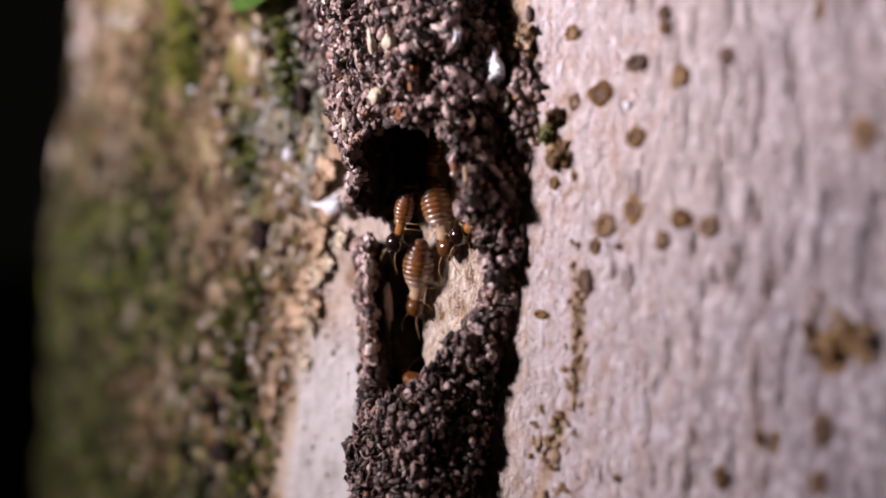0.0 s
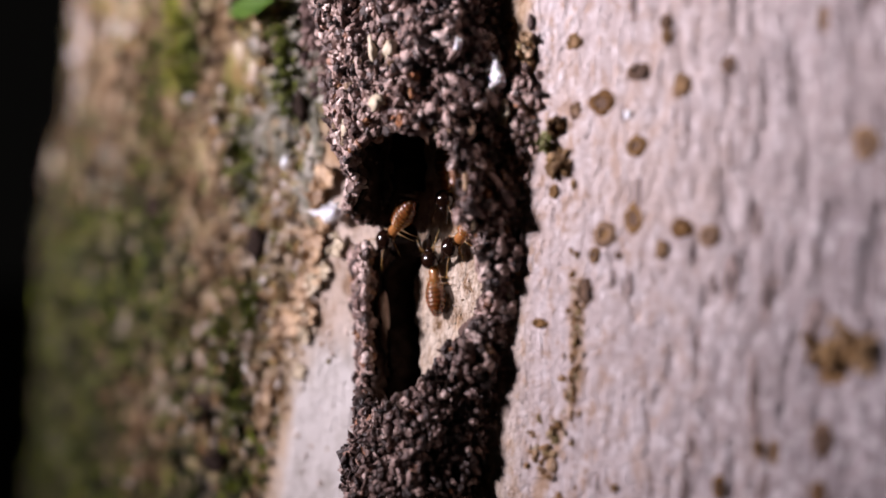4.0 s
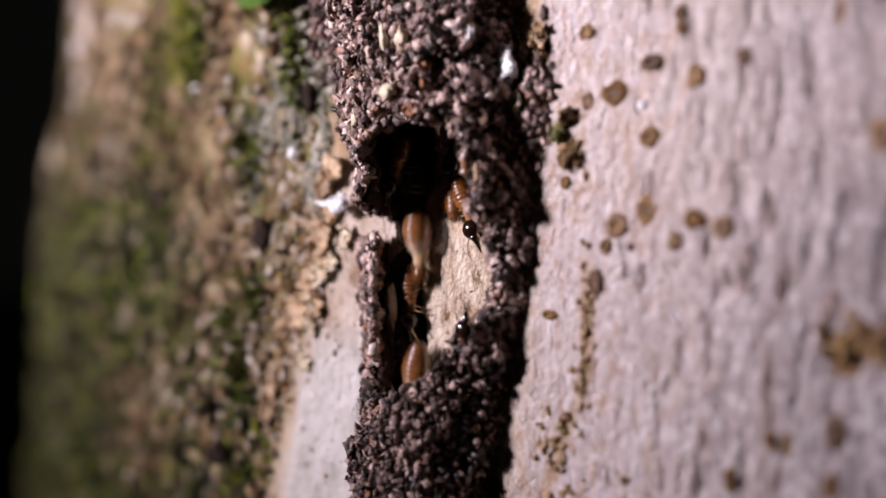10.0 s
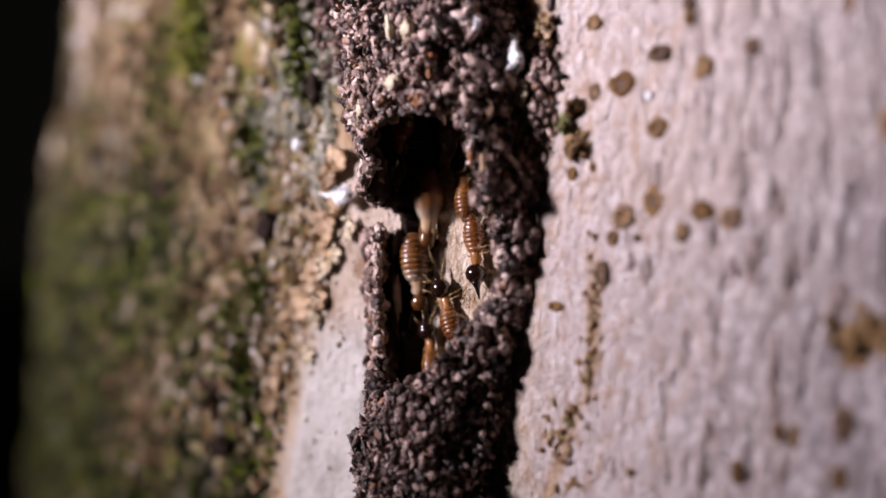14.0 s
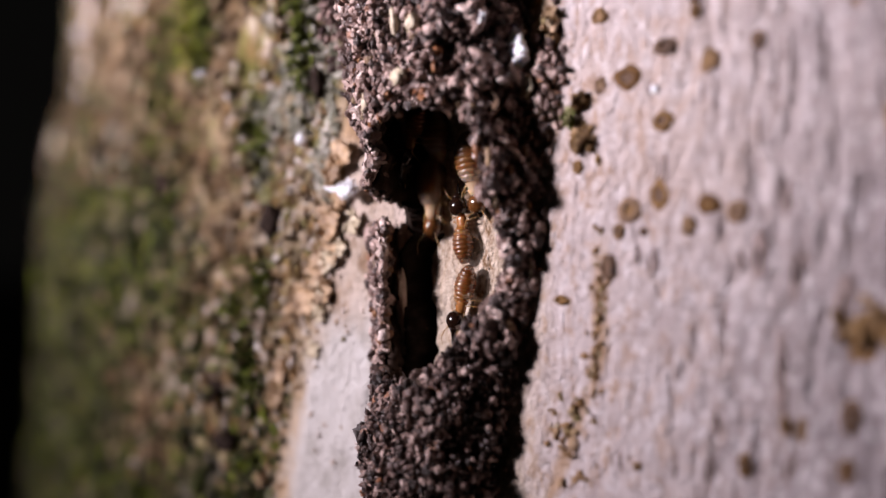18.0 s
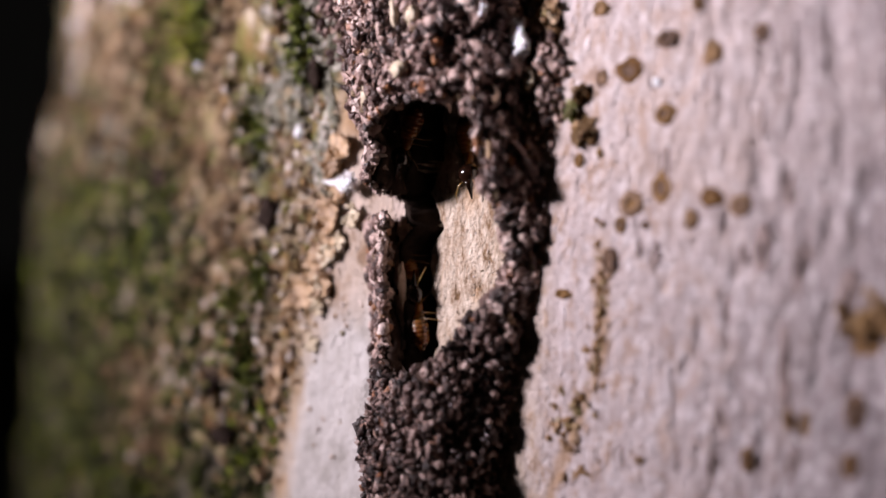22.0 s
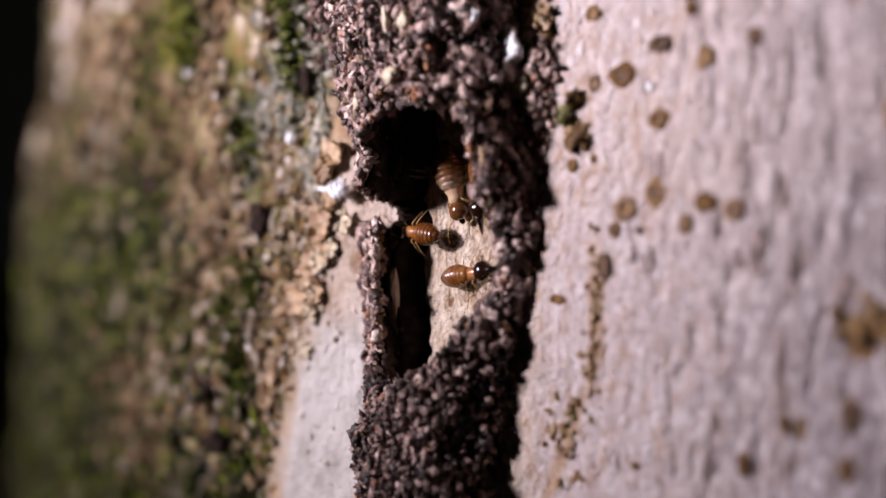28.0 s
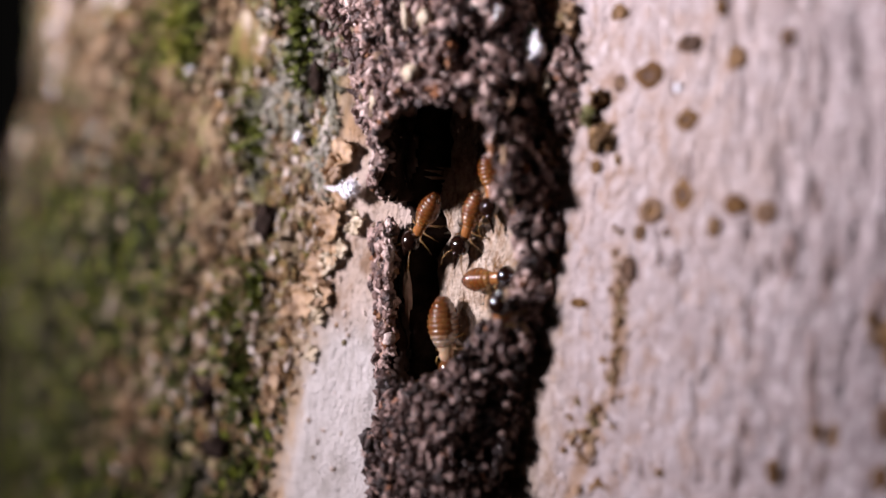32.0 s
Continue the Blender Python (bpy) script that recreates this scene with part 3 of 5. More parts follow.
# ---- the termites' tunnel: an arched roof of soil pellets over the bark, broken open in the middle ----
FOOT_L = [-7.0, -6.7, -6.7, -8.4, -8.5, -7.7, -9.0, -10.0, -10.8, -11]
RISE = [5.8, 5.4, 4.3, 3.5, 4.4, 5.4, 5.7, 6.0, 6.2, 6.2]
GAP_Z = [-10.4, -9.9, -9.3, -8.0, -6.3, -5.0, -4.0, -2.4, 0.2, 0.7, 2.5, 3.4, 5.6, 6.8, 7.8, 8.5, 9.0]
GAP_R = [1.5, 1.52, 1.39, 1.12, 0.9, 0.63, 0.43, 0.36, 0.52, 0.53, 0.69, 0.78, 0.76, 0.77, 0.79, 0.9, 0.96]
GAP_L = [1.80, 2.3, 2.70, 2.88, 2.92, 2.92, 2.90, 2.90, 2.92, 3.2, 3.2, 2.5, 2.12, 2.0, 1.88, 1.72, 1.5]


def arch(phi, z, lift=0.0):
    """(u, h) of the tunnel's outer face; phi runs from the foot at 0 over the crest to pi."""
    l, r, k = (np.interp(z, Z_KEYS, c) for c in (FOOT_L, FOOT_R, RISE))
    a = (r - l) / 2
    lift = lift + 1.2 * (float(vnoise(phi * 3.2, z * 0.55, 71)) - 0.5) + 0.8 * (float(vnoise(phi * 8.0, z * 1.4, 72)) - 0.5)
    c = math.cos(phi)
    return (l + r) / 2 + (a + lift) * (c ** 0.75 if c > 0 else c), (k + lift) * math.sin(phi)


def walled(phi, z, wobble=0.0):
    """True where the tunnel's roof or wall still stands."""
    if z < GAP_Z[0] or z > GAP_Z[-1]:
        return True
    if phi < np.interp(z, GAP_Z, GAP_R) + wobble:
        return True
    if phi > np.interp(z, GAP_Z, GAP_L) + wobble * (0.3 if -9 < z < 1.5 else 1):
        return True
    return False


tunnel = new("termite_tunnel")
tunnel.location = bark(0.5, -20)
tagged(tunnel, "broken-open tunnel of dark soil pellets running up the bark", "termite tunnel")


def build_shell():
    nphi = 56
    zs = np.concatenate([np.linspace(-60, -22, 24), np.arange(-21, 21, 0.4), np.linspace(22, 60, 24)])
    verts, index, faces = [], {}, []

    def vert(i, j, k):
        key = (i, j, k)
        if key not in index:
            phi, z = math.pi * i / nphi, zs[j]
            u, h = arch(phi, z, -0.25 - (0.95 if phi < 1.6 else 0.45) * k + 0.5 * (float(vnoise(i * 0.5, z * 0.8, 21 + k)) - 0.5))
            index[key] = len(verts)
            verts.append(bark(u, z, h if h > 0.25 else -0.4) - tunnel.location)
        return index[key]

    kept = set()
    for i in range(nphi):
        for j in range(len(zs) - 1):
            phi, z = math.pi * (i + 0.5) / nphi, (zs[j] + zs[j + 1]) / 2
            if walled(phi, z, 0.12 * (float(vnoise(z * 1.1, phi, 31)) - 0.5)):
                kept.add((i, j))
    for i, j in kept:
        c = [(i, j), (i + 1, j), (i + 1, j + 1), (i, j + 1)]
        faces.append([vert(a, b, 0) for a, b in c])
        faces.append([vert(a, b, 1) for a, b in reversed(c)])
        for k, (di, dj) in enumerate(((0, -1), (1, 0), (0, 1), (-1, 0))):
            if (i + di, j + dj) not in kept:
                p, q = c[k], c[(k + 1) % 4]
                faces.append([vert(*q, 0), vert(*p, 0), vert(*p, 1), vert(*q, 1)])
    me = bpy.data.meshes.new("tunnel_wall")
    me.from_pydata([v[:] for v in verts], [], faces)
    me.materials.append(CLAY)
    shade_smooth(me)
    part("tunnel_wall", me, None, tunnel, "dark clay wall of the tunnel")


build_shell()
SHAPES = [lump(k, flat=(0.95, 0.8, 0.5, 0.65)[k % 4], long=(1.05, 1.2, 1.25, 1.7)[k % 4], jag=(0.55, 0.9, 1.15, 0.95)[k % 4], level=2) for k in range(20)]
GRITS = [lump(k, flat=(0.95, 0.8, 0.45, 0.5)[k % 4], long=(1.1, 1.2, 1.2, 2.0)[k % 4], jag=(0.35, 0.75, 1.2, 0.8)[k % 4]) for k in range(20)]
PELLET_MESHES = [lump_mesh("pellet", s, PELLET) for s in SHAPES]
SHADE_MESHES = [lump_mesh("pellet", s, SHADE_PELLET) for s in SHAPES]


# below this height the roof's shade is put into darker pellets
SHADE_Z = -6.5


def lay_pellets():
    rnd = random.Random(5)
    near, rest, dusky = [], [], []
    for _ in range(12500):
        z = rnd.uniform(-24, 24)
        phi = rnd.uniform(0.0, math.pi)
        if phi > 2.75 and rnd.random() < 0.4:
            continue
        if not walled(phi, z, 0.10 * (float(vnoise(z * 1.1, phi, 31)) - 0.5) + 0.03):
            continue
        rim = walled(phi, z, 0) and (not walled(phi + 0.12, z) or not walled(phi - 0.12, z) or not walled(phi, z + 0.5) or not walled(phi, z - 0.5))
        pick = rnd.random()
        s = rnd.uniform(0.25, 0.42) if pick < 0.3 else rnd.uniform(0.42, 0.75) if pick < 0.82 else rnd.uniform(0.75, 1.25)
        if z < -8:
            s *= 0.86
        if phi > 2.6 and -10 < z < 2:
            s = min(s, 0.6)
        lift = rnd.uniform(-0.6, 0.5) if s < 0.75 else rnd.uniform(-0.5, 0.15) + (rnd.uniform(-0.9, 0.1) if rim else 0)
        if phi > 1.9:
            lift = max(lift, rnd.uniform(-0.2, 0.3))
        u, h = arch(phi, z, lift * (1.6 if z < -8 else 1.0))
        m = Matrix.Translation(bark(u, z, max(h, 0.05)) - tunnel.location) @ turned(rnd) @ sized(s)
        k = rnd.randrange(len(SHAPES))
        shady = z + 2.2 * (float(vnoise(phi * 2.0, z * 0.6, 73)) - 0.5) + 1.2 * (rnd.random() - 0.5) < SHADE_Z
        # some pellets near the top take the darker copy too
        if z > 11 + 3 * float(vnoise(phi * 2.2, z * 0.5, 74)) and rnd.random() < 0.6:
            shady = True
        if rim and -12 < z < 12 and len(near) < 300:
            near.append((m, k, shady))
        else:
            (dusky if shady else rest).append((m, k))
    heap("pellet_layer", SHAPES, rest, PELLET, tunnel, "layer of dry rounded soil pellets")["kind"] = "stuff"
    heap("damp_pellet_layer", SHAPES, dusky, SHADE_PELLET, tunnel, "layer of darker soil pellets with the roof's shade in their colour")["kind"] = "stuff"
    crumbs = []
    for _ in range(2400):
        z, phi = rnd.uniform(-22, 22), rnd.uniform(0.05, 2.6)
        if walled(phi, z, 0.05) and walled(phi, z, -0.05):
            u, h = arch(phi, z, rnd.uniform(-0.1, 0.45))
            crumbs.append((Matrix.Translation(bark(u, z, h) - tunnel.location) @ turned(rnd) @ sized(rnd.uniform(0.18, 0.42)) @ Matrix.Diagonal((1.5, 0.8, 0.8, 1)), rnd.choice((2, 3, 6, 7, 10, 11))))
    sliver = []
    for _ in range(760):
        z, f = rnd.uniform(-10.8, 0.9), rnd.random()
        foot = (3.5 if z > -3.5 else 2.7) + 0.8 * (float(vnoise(z * 0.9, z * 0, 81)) - 0.5)
        crest = 1.45 + 0.7 * (float(vnoise(z * 1.2, z * 0, 82)) - 0.5)
        u, h = -6.7 - foot * f, crest * (1 - f) + rnd.uniform(-0.2, 0.5)
        sliver.append((Matrix.Translation(bark(u, z, h) - tunnel.location) @ turned(rnd) @ sized(rnd.uniform(0.3, 0.62) if rnd.random() < 0.65 else rnd.uniform(0.62, 0.95)), rnd.randrange(len(SHAPES))))
    for _ in range(260):
        z = rnd.uniform(1.8, 8.6)
        phi = float(np.interp(z, GAP_Z, GAP_L)) + abs(rnd.gauss(0.0, 0.14)) - 0.03
        if phi < 2.9:
            u, h = arch(phi, z, rnd.uniform(0.05, 0.5))
            sliver.append((Matrix.Translation(bark(u, z, h) - tunnel.location) @ turned(rnd) @ sized(rnd.uniform(0.25, 0.65)), rnd.randrange(len(SHAPES))))
    heap("wall_sliver", SHAPES, sliver, PELLET, tunnel, "crumbling standing remnant of the pellet wall")["kind"] = "stuff"
    heap("crumb_layer", GRITS, crumbs, CRUMB, tunnel, "fine ragged dark crumbs between the pellets")["kind"] = "stuff"
    return near


NEAR_PELLETS = lay_pellets()


def scatter_on_bark(name, count, seed, centre, spread, size, material, label, category, pile=1.0):
    """A loose heap of crumbs stuck to the bark round a point."""
    rnd = random.Random(seed)
    places = []
    for _ in range(count):
        u, z = rnd.gauss(centre[0], spread[0]), rnd.gauss(centre[1], spread[1])
        s = rnd.uniform(*size)
        d = math.hypot((u - centre[0]) / spread[0], (z - centre[1]) / spread[1])
        h = float(relief(u, z)) + max(0.0, 1.0 - d * 0.5) * rnd.uniform(0, 1.2) * pile
        places.append((Matrix.Translation(bark(u, z, h)) @ turned(rnd) @ sized(s), rnd.randrange(len(SHAPES))))
    return tagged(heap(name, SHAPES, places, material), label, category, kind="stuff")


scatter_on_bark("soil_crumbs", 90, 11, (7.6, 11.2), (0.6, 1.4), (0.35, 0.85), PELLET, "dark soil crumbs at the foot of the tunnel", "soil crumbs")
scatter_on_bark("soil_crumbs", 50, 12, (7.6, 8.6), (0.5, 1.3), (0.35, 0.8), PELLET, "dark soil crumbs at the foot of the tunnel", "soil crumbs")
SIDE_U, SIDE_Z = -13.73, 17.56
side_rnd = random.Random(13)
side_crumbs = []
for _ in range(420):
    su, sz, sh = side_rnd.gauss(SIDE_U + 0.3, 0.6), side_rnd.gauss(SIDE_Z + 1.2, 2.2), side_rnd.uniform(0.0, 3.0)
    side_crumbs.append((Matrix.Translation(bark(su + 0.25 * sh, sz, sh)) @ turned(side_rnd) @ sized(side_rnd.uniform(0.3, 0.7)), side_rnd.randrange(len(SHAPES))))
tagged(heap("soil_crumbs", SHAPES, side_crumbs, CRUMB), "fine dark brown crumbs heaped beside the tunnel", "soil crumbs", kind="stuff")
scatter_on_bark("bark_crumbs", 16, 28, (10.5, 9.0), (0.35, 0.4), (0.35, 0.7), BROWN_GRIT, "olive brown bark crumbs on the pale bark", "bark crumbs")
scatter_on_bark("mossy_crumbs", 18, 14, (9.7, 7.8), (0.3, 0.35), (0.3, 0.6), MOSS_LIGHT, "green mossy crumbs on the pale bark", "moss crumbs")
scatter_on_bark("bark_crumbs", 36, 15, (10.75, 6.35), (0.45, 0.4), (0.4, 0.8), BROWN_GRIT, "brown bark crumbs on the pale bark", "bark crumbs")
scatter_on_bark("bark_crumbs", 50, 16, (12.40, -3.71), (0.3, 1.9), (0.15, 0.5), OCHRE_GRIT, "line of ochre crumbs down the pale bark", "bark crumbs", 0.0)
scatter_on_bark("bark_crumbs", 50, 17, (11.99, -8.59), (0.3, 2.2), (0.15, 0.5), OCHRE_GRIT, "line of ochre crumbs down the pale bark", "bark crumbs", 0.0)
scatter_on_bark("bark_crumbs", 34, 18, (9.96, -13.25), (0.9, 1.7), (0.3, 0.75), OCHRE_GRIT, "ochre crumbs low on the pale bark", "bark crumbs", 0.0)
scatter_on_bark("bark_crumbs", 26, 19, (7.75, 14.37), (0.4, 0.9), (0.2, 0.6), OCHRE_GRIT, "ochre bark crumbs beside the tunnel", "bark crumbs")


for k, (u, z, du, dz) in enumerate([(-15.3, 4.6, 0.7, 1.6), (-16.6, -0.6, 0.8, 0.9), (-17.2, -4.0, 1.1, 1.2), (-20.6, -4.9, 0.9, 1.6), (-21.4, -10.2, 0.8, 1.5), (-22.4, -13.0, 0.7, 1.3), (-23.6, -17.5, 0.6, 1.2)]):
    scatter_on_bark("ochre_crust", 80, 50 + k, (u, z), (du, dz), (0.18, 0.62), OCHRE_GRIT, "crumbly ochre crust at the edge of the old bark", "bark crust", 0.3)
scatter_on_bark("ochre_crust", 34, 29, (-31.4, -16.0), (0.9, 1.6), (0.5, 1.2), OCHRE_GRIT, "ochre clump among the mossy crust", "bark crust", 0.3)
scatter_on_bark("bark_crumbs", 24, 20, (31.84, -5.60), (1.0, 0.7), (0.5, 1.3), BROWN_GRIT, "clump of brown bark crumbs on the pale bark", "bark crumbs", 0.6)


scatter_on_bark("bark_crumbs", 12, 24, (-14.01, -5.24), (1.6, 3.5), (0.2, 0.5), CREAM_GRIT, "pale crumbs on the bare bark beside the tunnel", "bark crumbs", 0.0)
scatter_on_bark("bark_crumbs", 8, 25, (-15.74, -15.48), (1.6, 2.5), (0.2, 0.5), CREAM_GRIT, "pale crumbs on the bare bark beside the tunnel", "bark crumbs", 0.0)
scatter_on_bark("soil_crumbs", 26, 26, (-9.3, -9.35), (0.35, 3.5), (0.2, 0.45), CRUMB, "dark soil crumbs at the tunnel's foot", "soil crumbs", 0.6)
scatter_on_bark("soil_crumbs", 40, 27, (-9.6, -17.0), (0.5, 1.5), (0.2, 0.5), CRUMB, "dark soil crumbs at the tunnel's foot", "soil crumbs", 0.8)


def crusted_side():
    rnd = random.Random(21)
    places, greens, greys, browns = [], [], [], []
    for _ in range(17000):
        u = -9 - abs(rnd.gauss(0, 1)) * 34 if rnd.random() < 0.8 else rnd.uniform(-118, -15)
        z = rnd.uniform(-1, 1) * (24 - u * 0.22)
        edge = float(crust_line(u, z)) + 4 * (float(vnoise(z * 0.3, u * 0.3, 5)) - 0.5)
        if edge > 0 or float(vnoise(u * 0.22, z * 0.12, 44)) < 0.12:
            continue
        s = rnd.uniform(0.3, 0.85) * (1 + max(0, -u - 25) * 0.012)
        m = on_bark(u, z, float(relief(u, z)) + 0.02 * s, rnd.gauss(90, 30), rnd.uniform(-20, 20), rnd.uniform(-30, 30)) @ sized(s) @ Matrix.Diagonal((1.4, 1, 0.55, 1))
        g = float(vnoise(u * 0.09, z * 0.06, 40)) + 0.35 * float(vnoise(u * 0.3, z * 0.2, 41)) - 0.016 * z - 0.002 * u + 0.004 * max(0.0, -u - 45)
        if u > -40 and rnd.random() < 0.5:
            m = on_bark(u + rnd.uniform(-1, 1), z, float(relief(u, z)) + 0.15, rnd.gauss(90, 40), rnd.uniform(-40, 40), rnd.uniform(0, 360)) @ sized(rnd.uniform(0.3, 0.62))
        grey = -27 < u and z > 2 and float(vnoise(u * 0.35, z * 0.2, 46)) > 0.42
        (greys if grey else greens if g + 0.5 * (rnd.random() - 0.5) > (0.93 if u < -34 else 1.02) and u < -17 else browns if u < -26 and float(vnoise(u * 0.12, z * 0.08, 47)) > 0.42 else places).append((m, rnd.randrange(len(SHAPES))))
    tagged(heap("bark_grit", GRITS, places, CRUST), "crumbly brown and ochre crust on the old bark", "bark crust", kind="stuff")
    tagged(heap("brown_crust", GRITS, browns, DARK_CRUST), "darker brown crust on the mossy side of the trunk", "bark crust", kind="stuff")
    tagged(heap("lichen_crust", GRITS, greys, LICHEN), "grey-green lichen crust on the bark beside the tunnel", "lichen", kind="stuff")
    tagged(heap("moss_cushions", GRITS, greens, MOSS), "low green moss cushions on the crusted bark", "moss", kind="stuff")


crusted_side()


def moss_blades(tufts, seed, material, label):
    """Short pointed moss leaves in tufts."""
    rnd = random.Random(seed)
    verts, faces = [], []
    for u0, z0, du, dz in tufts:
        for _ in range(170):
            u, z = rnd.gauss(u0, du), rnd.gauss(z0, dz)
            s = rnd.uniform(0.6, 1.5) * (1 + max(0, -u - 40) * 0.008)
            m = on_bark(u, z, float(relief(u, z)), rnd.uniform(0, 360), rnd.uniform(-80, -20))
            b = len(verts)
            for x, y, h in ((0, -0.16, 0), (0, 0.16, 0), (0.55, 0.14, 0.06), (0.55, -0.14, 0.06), (1.1, 0, 0)):
                verts.append((m @ Vector((x * s * MM, y * s * MM, h * s * MM)))[:])
            faces += [[b, b + 1, b + 2, b + 3], [b + 3, b + 2, b + 4]]
    me = bpy.data.meshes.new("moss_tufts")
    me.from_pydata(verts, [], faces)
    me.materials.append(material)
    tagged(part("moss_tufts", me, None), label, "moss", kind="stuff")


moss_blades([(-18.55, 15.03, 0.8, 2.2), (-19.08, 17.36, 0.7, 1.3), (-44.52, 12.68, 2.5, 3), (-46.71, 5.90, 3, 3), (-57.24, -17.88, 8, 7), (-48.06, -11.16, 6, 6), (-81.13, -10.09, 10, 12), (-28.26, -7.12, 1.2, 2.5), (-24.6, -3.67, 0.8, 2), (-33.58, 18.87, 1.2, 2.2), (-35.05, 16.53, 1.0, 1.5), (-26.40, 8.59, 1.2, 2.0), (-26.3, -12.12, 0.9, 1.6), (-37.96, -6.01, 2.0, 3.0), (-43.62, 17.86, 2.0, 2.0)], 23, MOSS_BLADE, "tufts of short dark green moss leaves on the bark")
moss_blades([(-37.4, 20.6, 1.1, 2.0), (-38.6, 23.5, 1.0, 1.6), (-36.2, 17.5, 0.6, 1.2)], 24, MOSS_BRIGHT, "streak of bright yellow-green moss on the bark")


def flake(name, u, z, w, l, heading, curl, lift, material, seed, label, parent=trunk):
    """A thin curled scale of bark, thick at the middle and ragged at the edge."""
    nx, ny = 13, 11
    top, bot = [], []
    off = Vector((seed * 7.3, seed * 1.7, 0))
    bm = bmesh.new()
    m = on_bark(u, z, float(relief(u, z)) + lift, heading)
    for s, dest in ((0.16, top), (-0.16, bot)):
        for i in range(nx):
            for j in range(ny):
                x, y = i / (nx - 1) * 2 - 1, j / (ny - 1) * 2 - 1
                k = 1 + 0.45 * noise.noise(Vector((x * 1.5, y * 1.5, 0)) + off)
                q = math.sqrt(max(0.0, 1 - 0.35 * y * y))
                px, py = x * l * k * q, y * w * k * math.sqrt(1 - 0.35 * x * x)
                pz = curl * (x * x * l + 0.6 * y * y * w) + 0.6 * noise.noise(Vector((x * 2.2, y * 2.2, 5)) + off) + 0.3 * noise.noise(Vector((x * 5, y * 5, 5)) + off) + s * (1.2 - max(abs(x), abs(y)))
                dest.append(bm.verts.new(m @ Vector((px * MM, py * MM, pz * MM))))
    at = lambda d, i, j: d[i * ny + j]
    for i in range(nx - 1):
        for j in range(ny - 1):
            bm.faces.new((at(top, i, j), at(top, i + 1, j), at(top, i + 1, j + 1), at(top, i, j + 1)))
            bm.faces.new((at(bot, i, j + 1), at(bot, i + 1, j + 1), at(bot, i + 1, j), at(bot, i, j)))
    edge = [(i, 0) for i in range(nx)] + [(nx - 1, j) for j in range(1, ny)] + [(i, ny - 1) for i in range(nx - 2, -1, -1)] + [(0, j) for j in range(ny - 2, 0, -1)]
    for p, q in zip(edge, edge[1:] + edge[:1]):
        bm.faces.new((at(bot, *p), at(bot, *q), at(top, *q), at(top, *p)))
    ob = part(name, bm, material, parent, label)
    shade_smooth(ob.data)
    return ob


for k, row in enumerate([
    (-13.35, 6.55, 1.0, 1.2, 60, 0.5, 0.6), (-14.54, 5.26, 0.8, 1.2, 40, 0.4, 0.4), (-13.9, 2.9, 0.8, 0.9, 100, 0.3, 0.25), (-14.9, 1.15, 1.3, 1.4, 80, 0.35, 0.4),
    (-14.97, -1.06, 1.2, 0.7, 20, 0.3, 0.2), (-16.83, -2.19, 1.2, 1.1, 60, 0.3, 0.25), (-16.34, -4.19, 1.3, 1.1, 95, 0.3, 0.3), (-18.27, -4.92, 1.3, 1.3, 75, 0.3, 0.3),
    (-20.9, -5.6, 0.7, 0.9, 80, 0.2, 0.2), (-21.7, -10.9, 0.8, 0.9, 100, 0.3, 0.25), (-22.5, -13.1, 0.7, 0.9, 70, 0.3, 0.3),
    (8.00, 14.55, 0.5, 1.1, 80, 0.3, 0.3), (-24.19, -19.89, 0.6, 0.6, 30, 0.3, 0.3),
]):
    flake("bark_scale", *row, OCHRE, k, "curled ochre scale of old bark")


for k, row in enumerate([(-15.28, -1.94, 0.7, 0.8, 30, 0.3, 0.3), (-16.78, -4.65, 0.8, 0.9, 80, 0.3, 0.3), (-16.29, -6.02, 0.6, 0.6, 50, 0.3, 0.25), (-13.77, -0.82, 0.6, 0.7, 100, 0.4, 0.3), (-12.00, 1.08, 0.7, 0.9, 60, 0.4, 0.4), (-17.26, -8.92, 0.6, 0.7, 70, 0.2, 0.2)]):
    flake("bark_scale", *row, CREAM, 40 + k, "cream-coloured flake of bark")


def scrap(name, place, size, heading, seed, jag, material, label, category):
    """One small ragged lump, longest along its heading; size in millimetres."""
    pts, faces = lump(seed, 1.0, 1.0, jag, 3)
    me = bpy.data.meshes.new(name)
    me.from_pydata((pts * (np.array(size) * MM)).tolist(), [], faces)
    me.materials.append(material)
    shade_smooth(me)
    ob = part(name, me, None)
    ob.matrix_basis = place @ pose(0, 0, 0, 0, 0, heading)
    return tagged(ob, label, category)


def on_tunnel(phi, z, lift=0.1):
    u, h = arch(phi, z, lift)
    return on_bark(u, z, h, 0.0)


def fluff(u, z, h, seed):
    """A tangle of fine white threads, teased out to one side."""
    rnd = random.Random(seed)
    places = []
    for k in range(240):
        long = k % 6 == 0
        core = k < 14
        a = rnd.gauss(176, 9) if long else rnd.uniform(0, 360)
        x, y = rnd.gauss(0, 0.4), rnd.gauss(0, 0.2)
        if long:
            x -= rnd.uniform(0.2, 1.5)
            y *= 0.5
        m = on_bark(u + x, z + y, h + abs(rnd.gauss(0, 0.25)), a, rnd.uniform(-25, 25), rnd.uniform(0, 360))
        size = (rnd.uniform(0.6, 1.0), 0.5, 0.4) if core else (rnd.uniform(0.7, 1.5) if long else rnd.uniform(0.3, 0.8), 0.11, 0.09)
        places.append((m @ sized(1.0) @ Matrix.Diagonal((*size, 1)), k % 20))
    tagged(heap("white_fluff", SHAPES, places, WHITE), "scrap of white cottony fluff caught on a bark scale", "fluff")


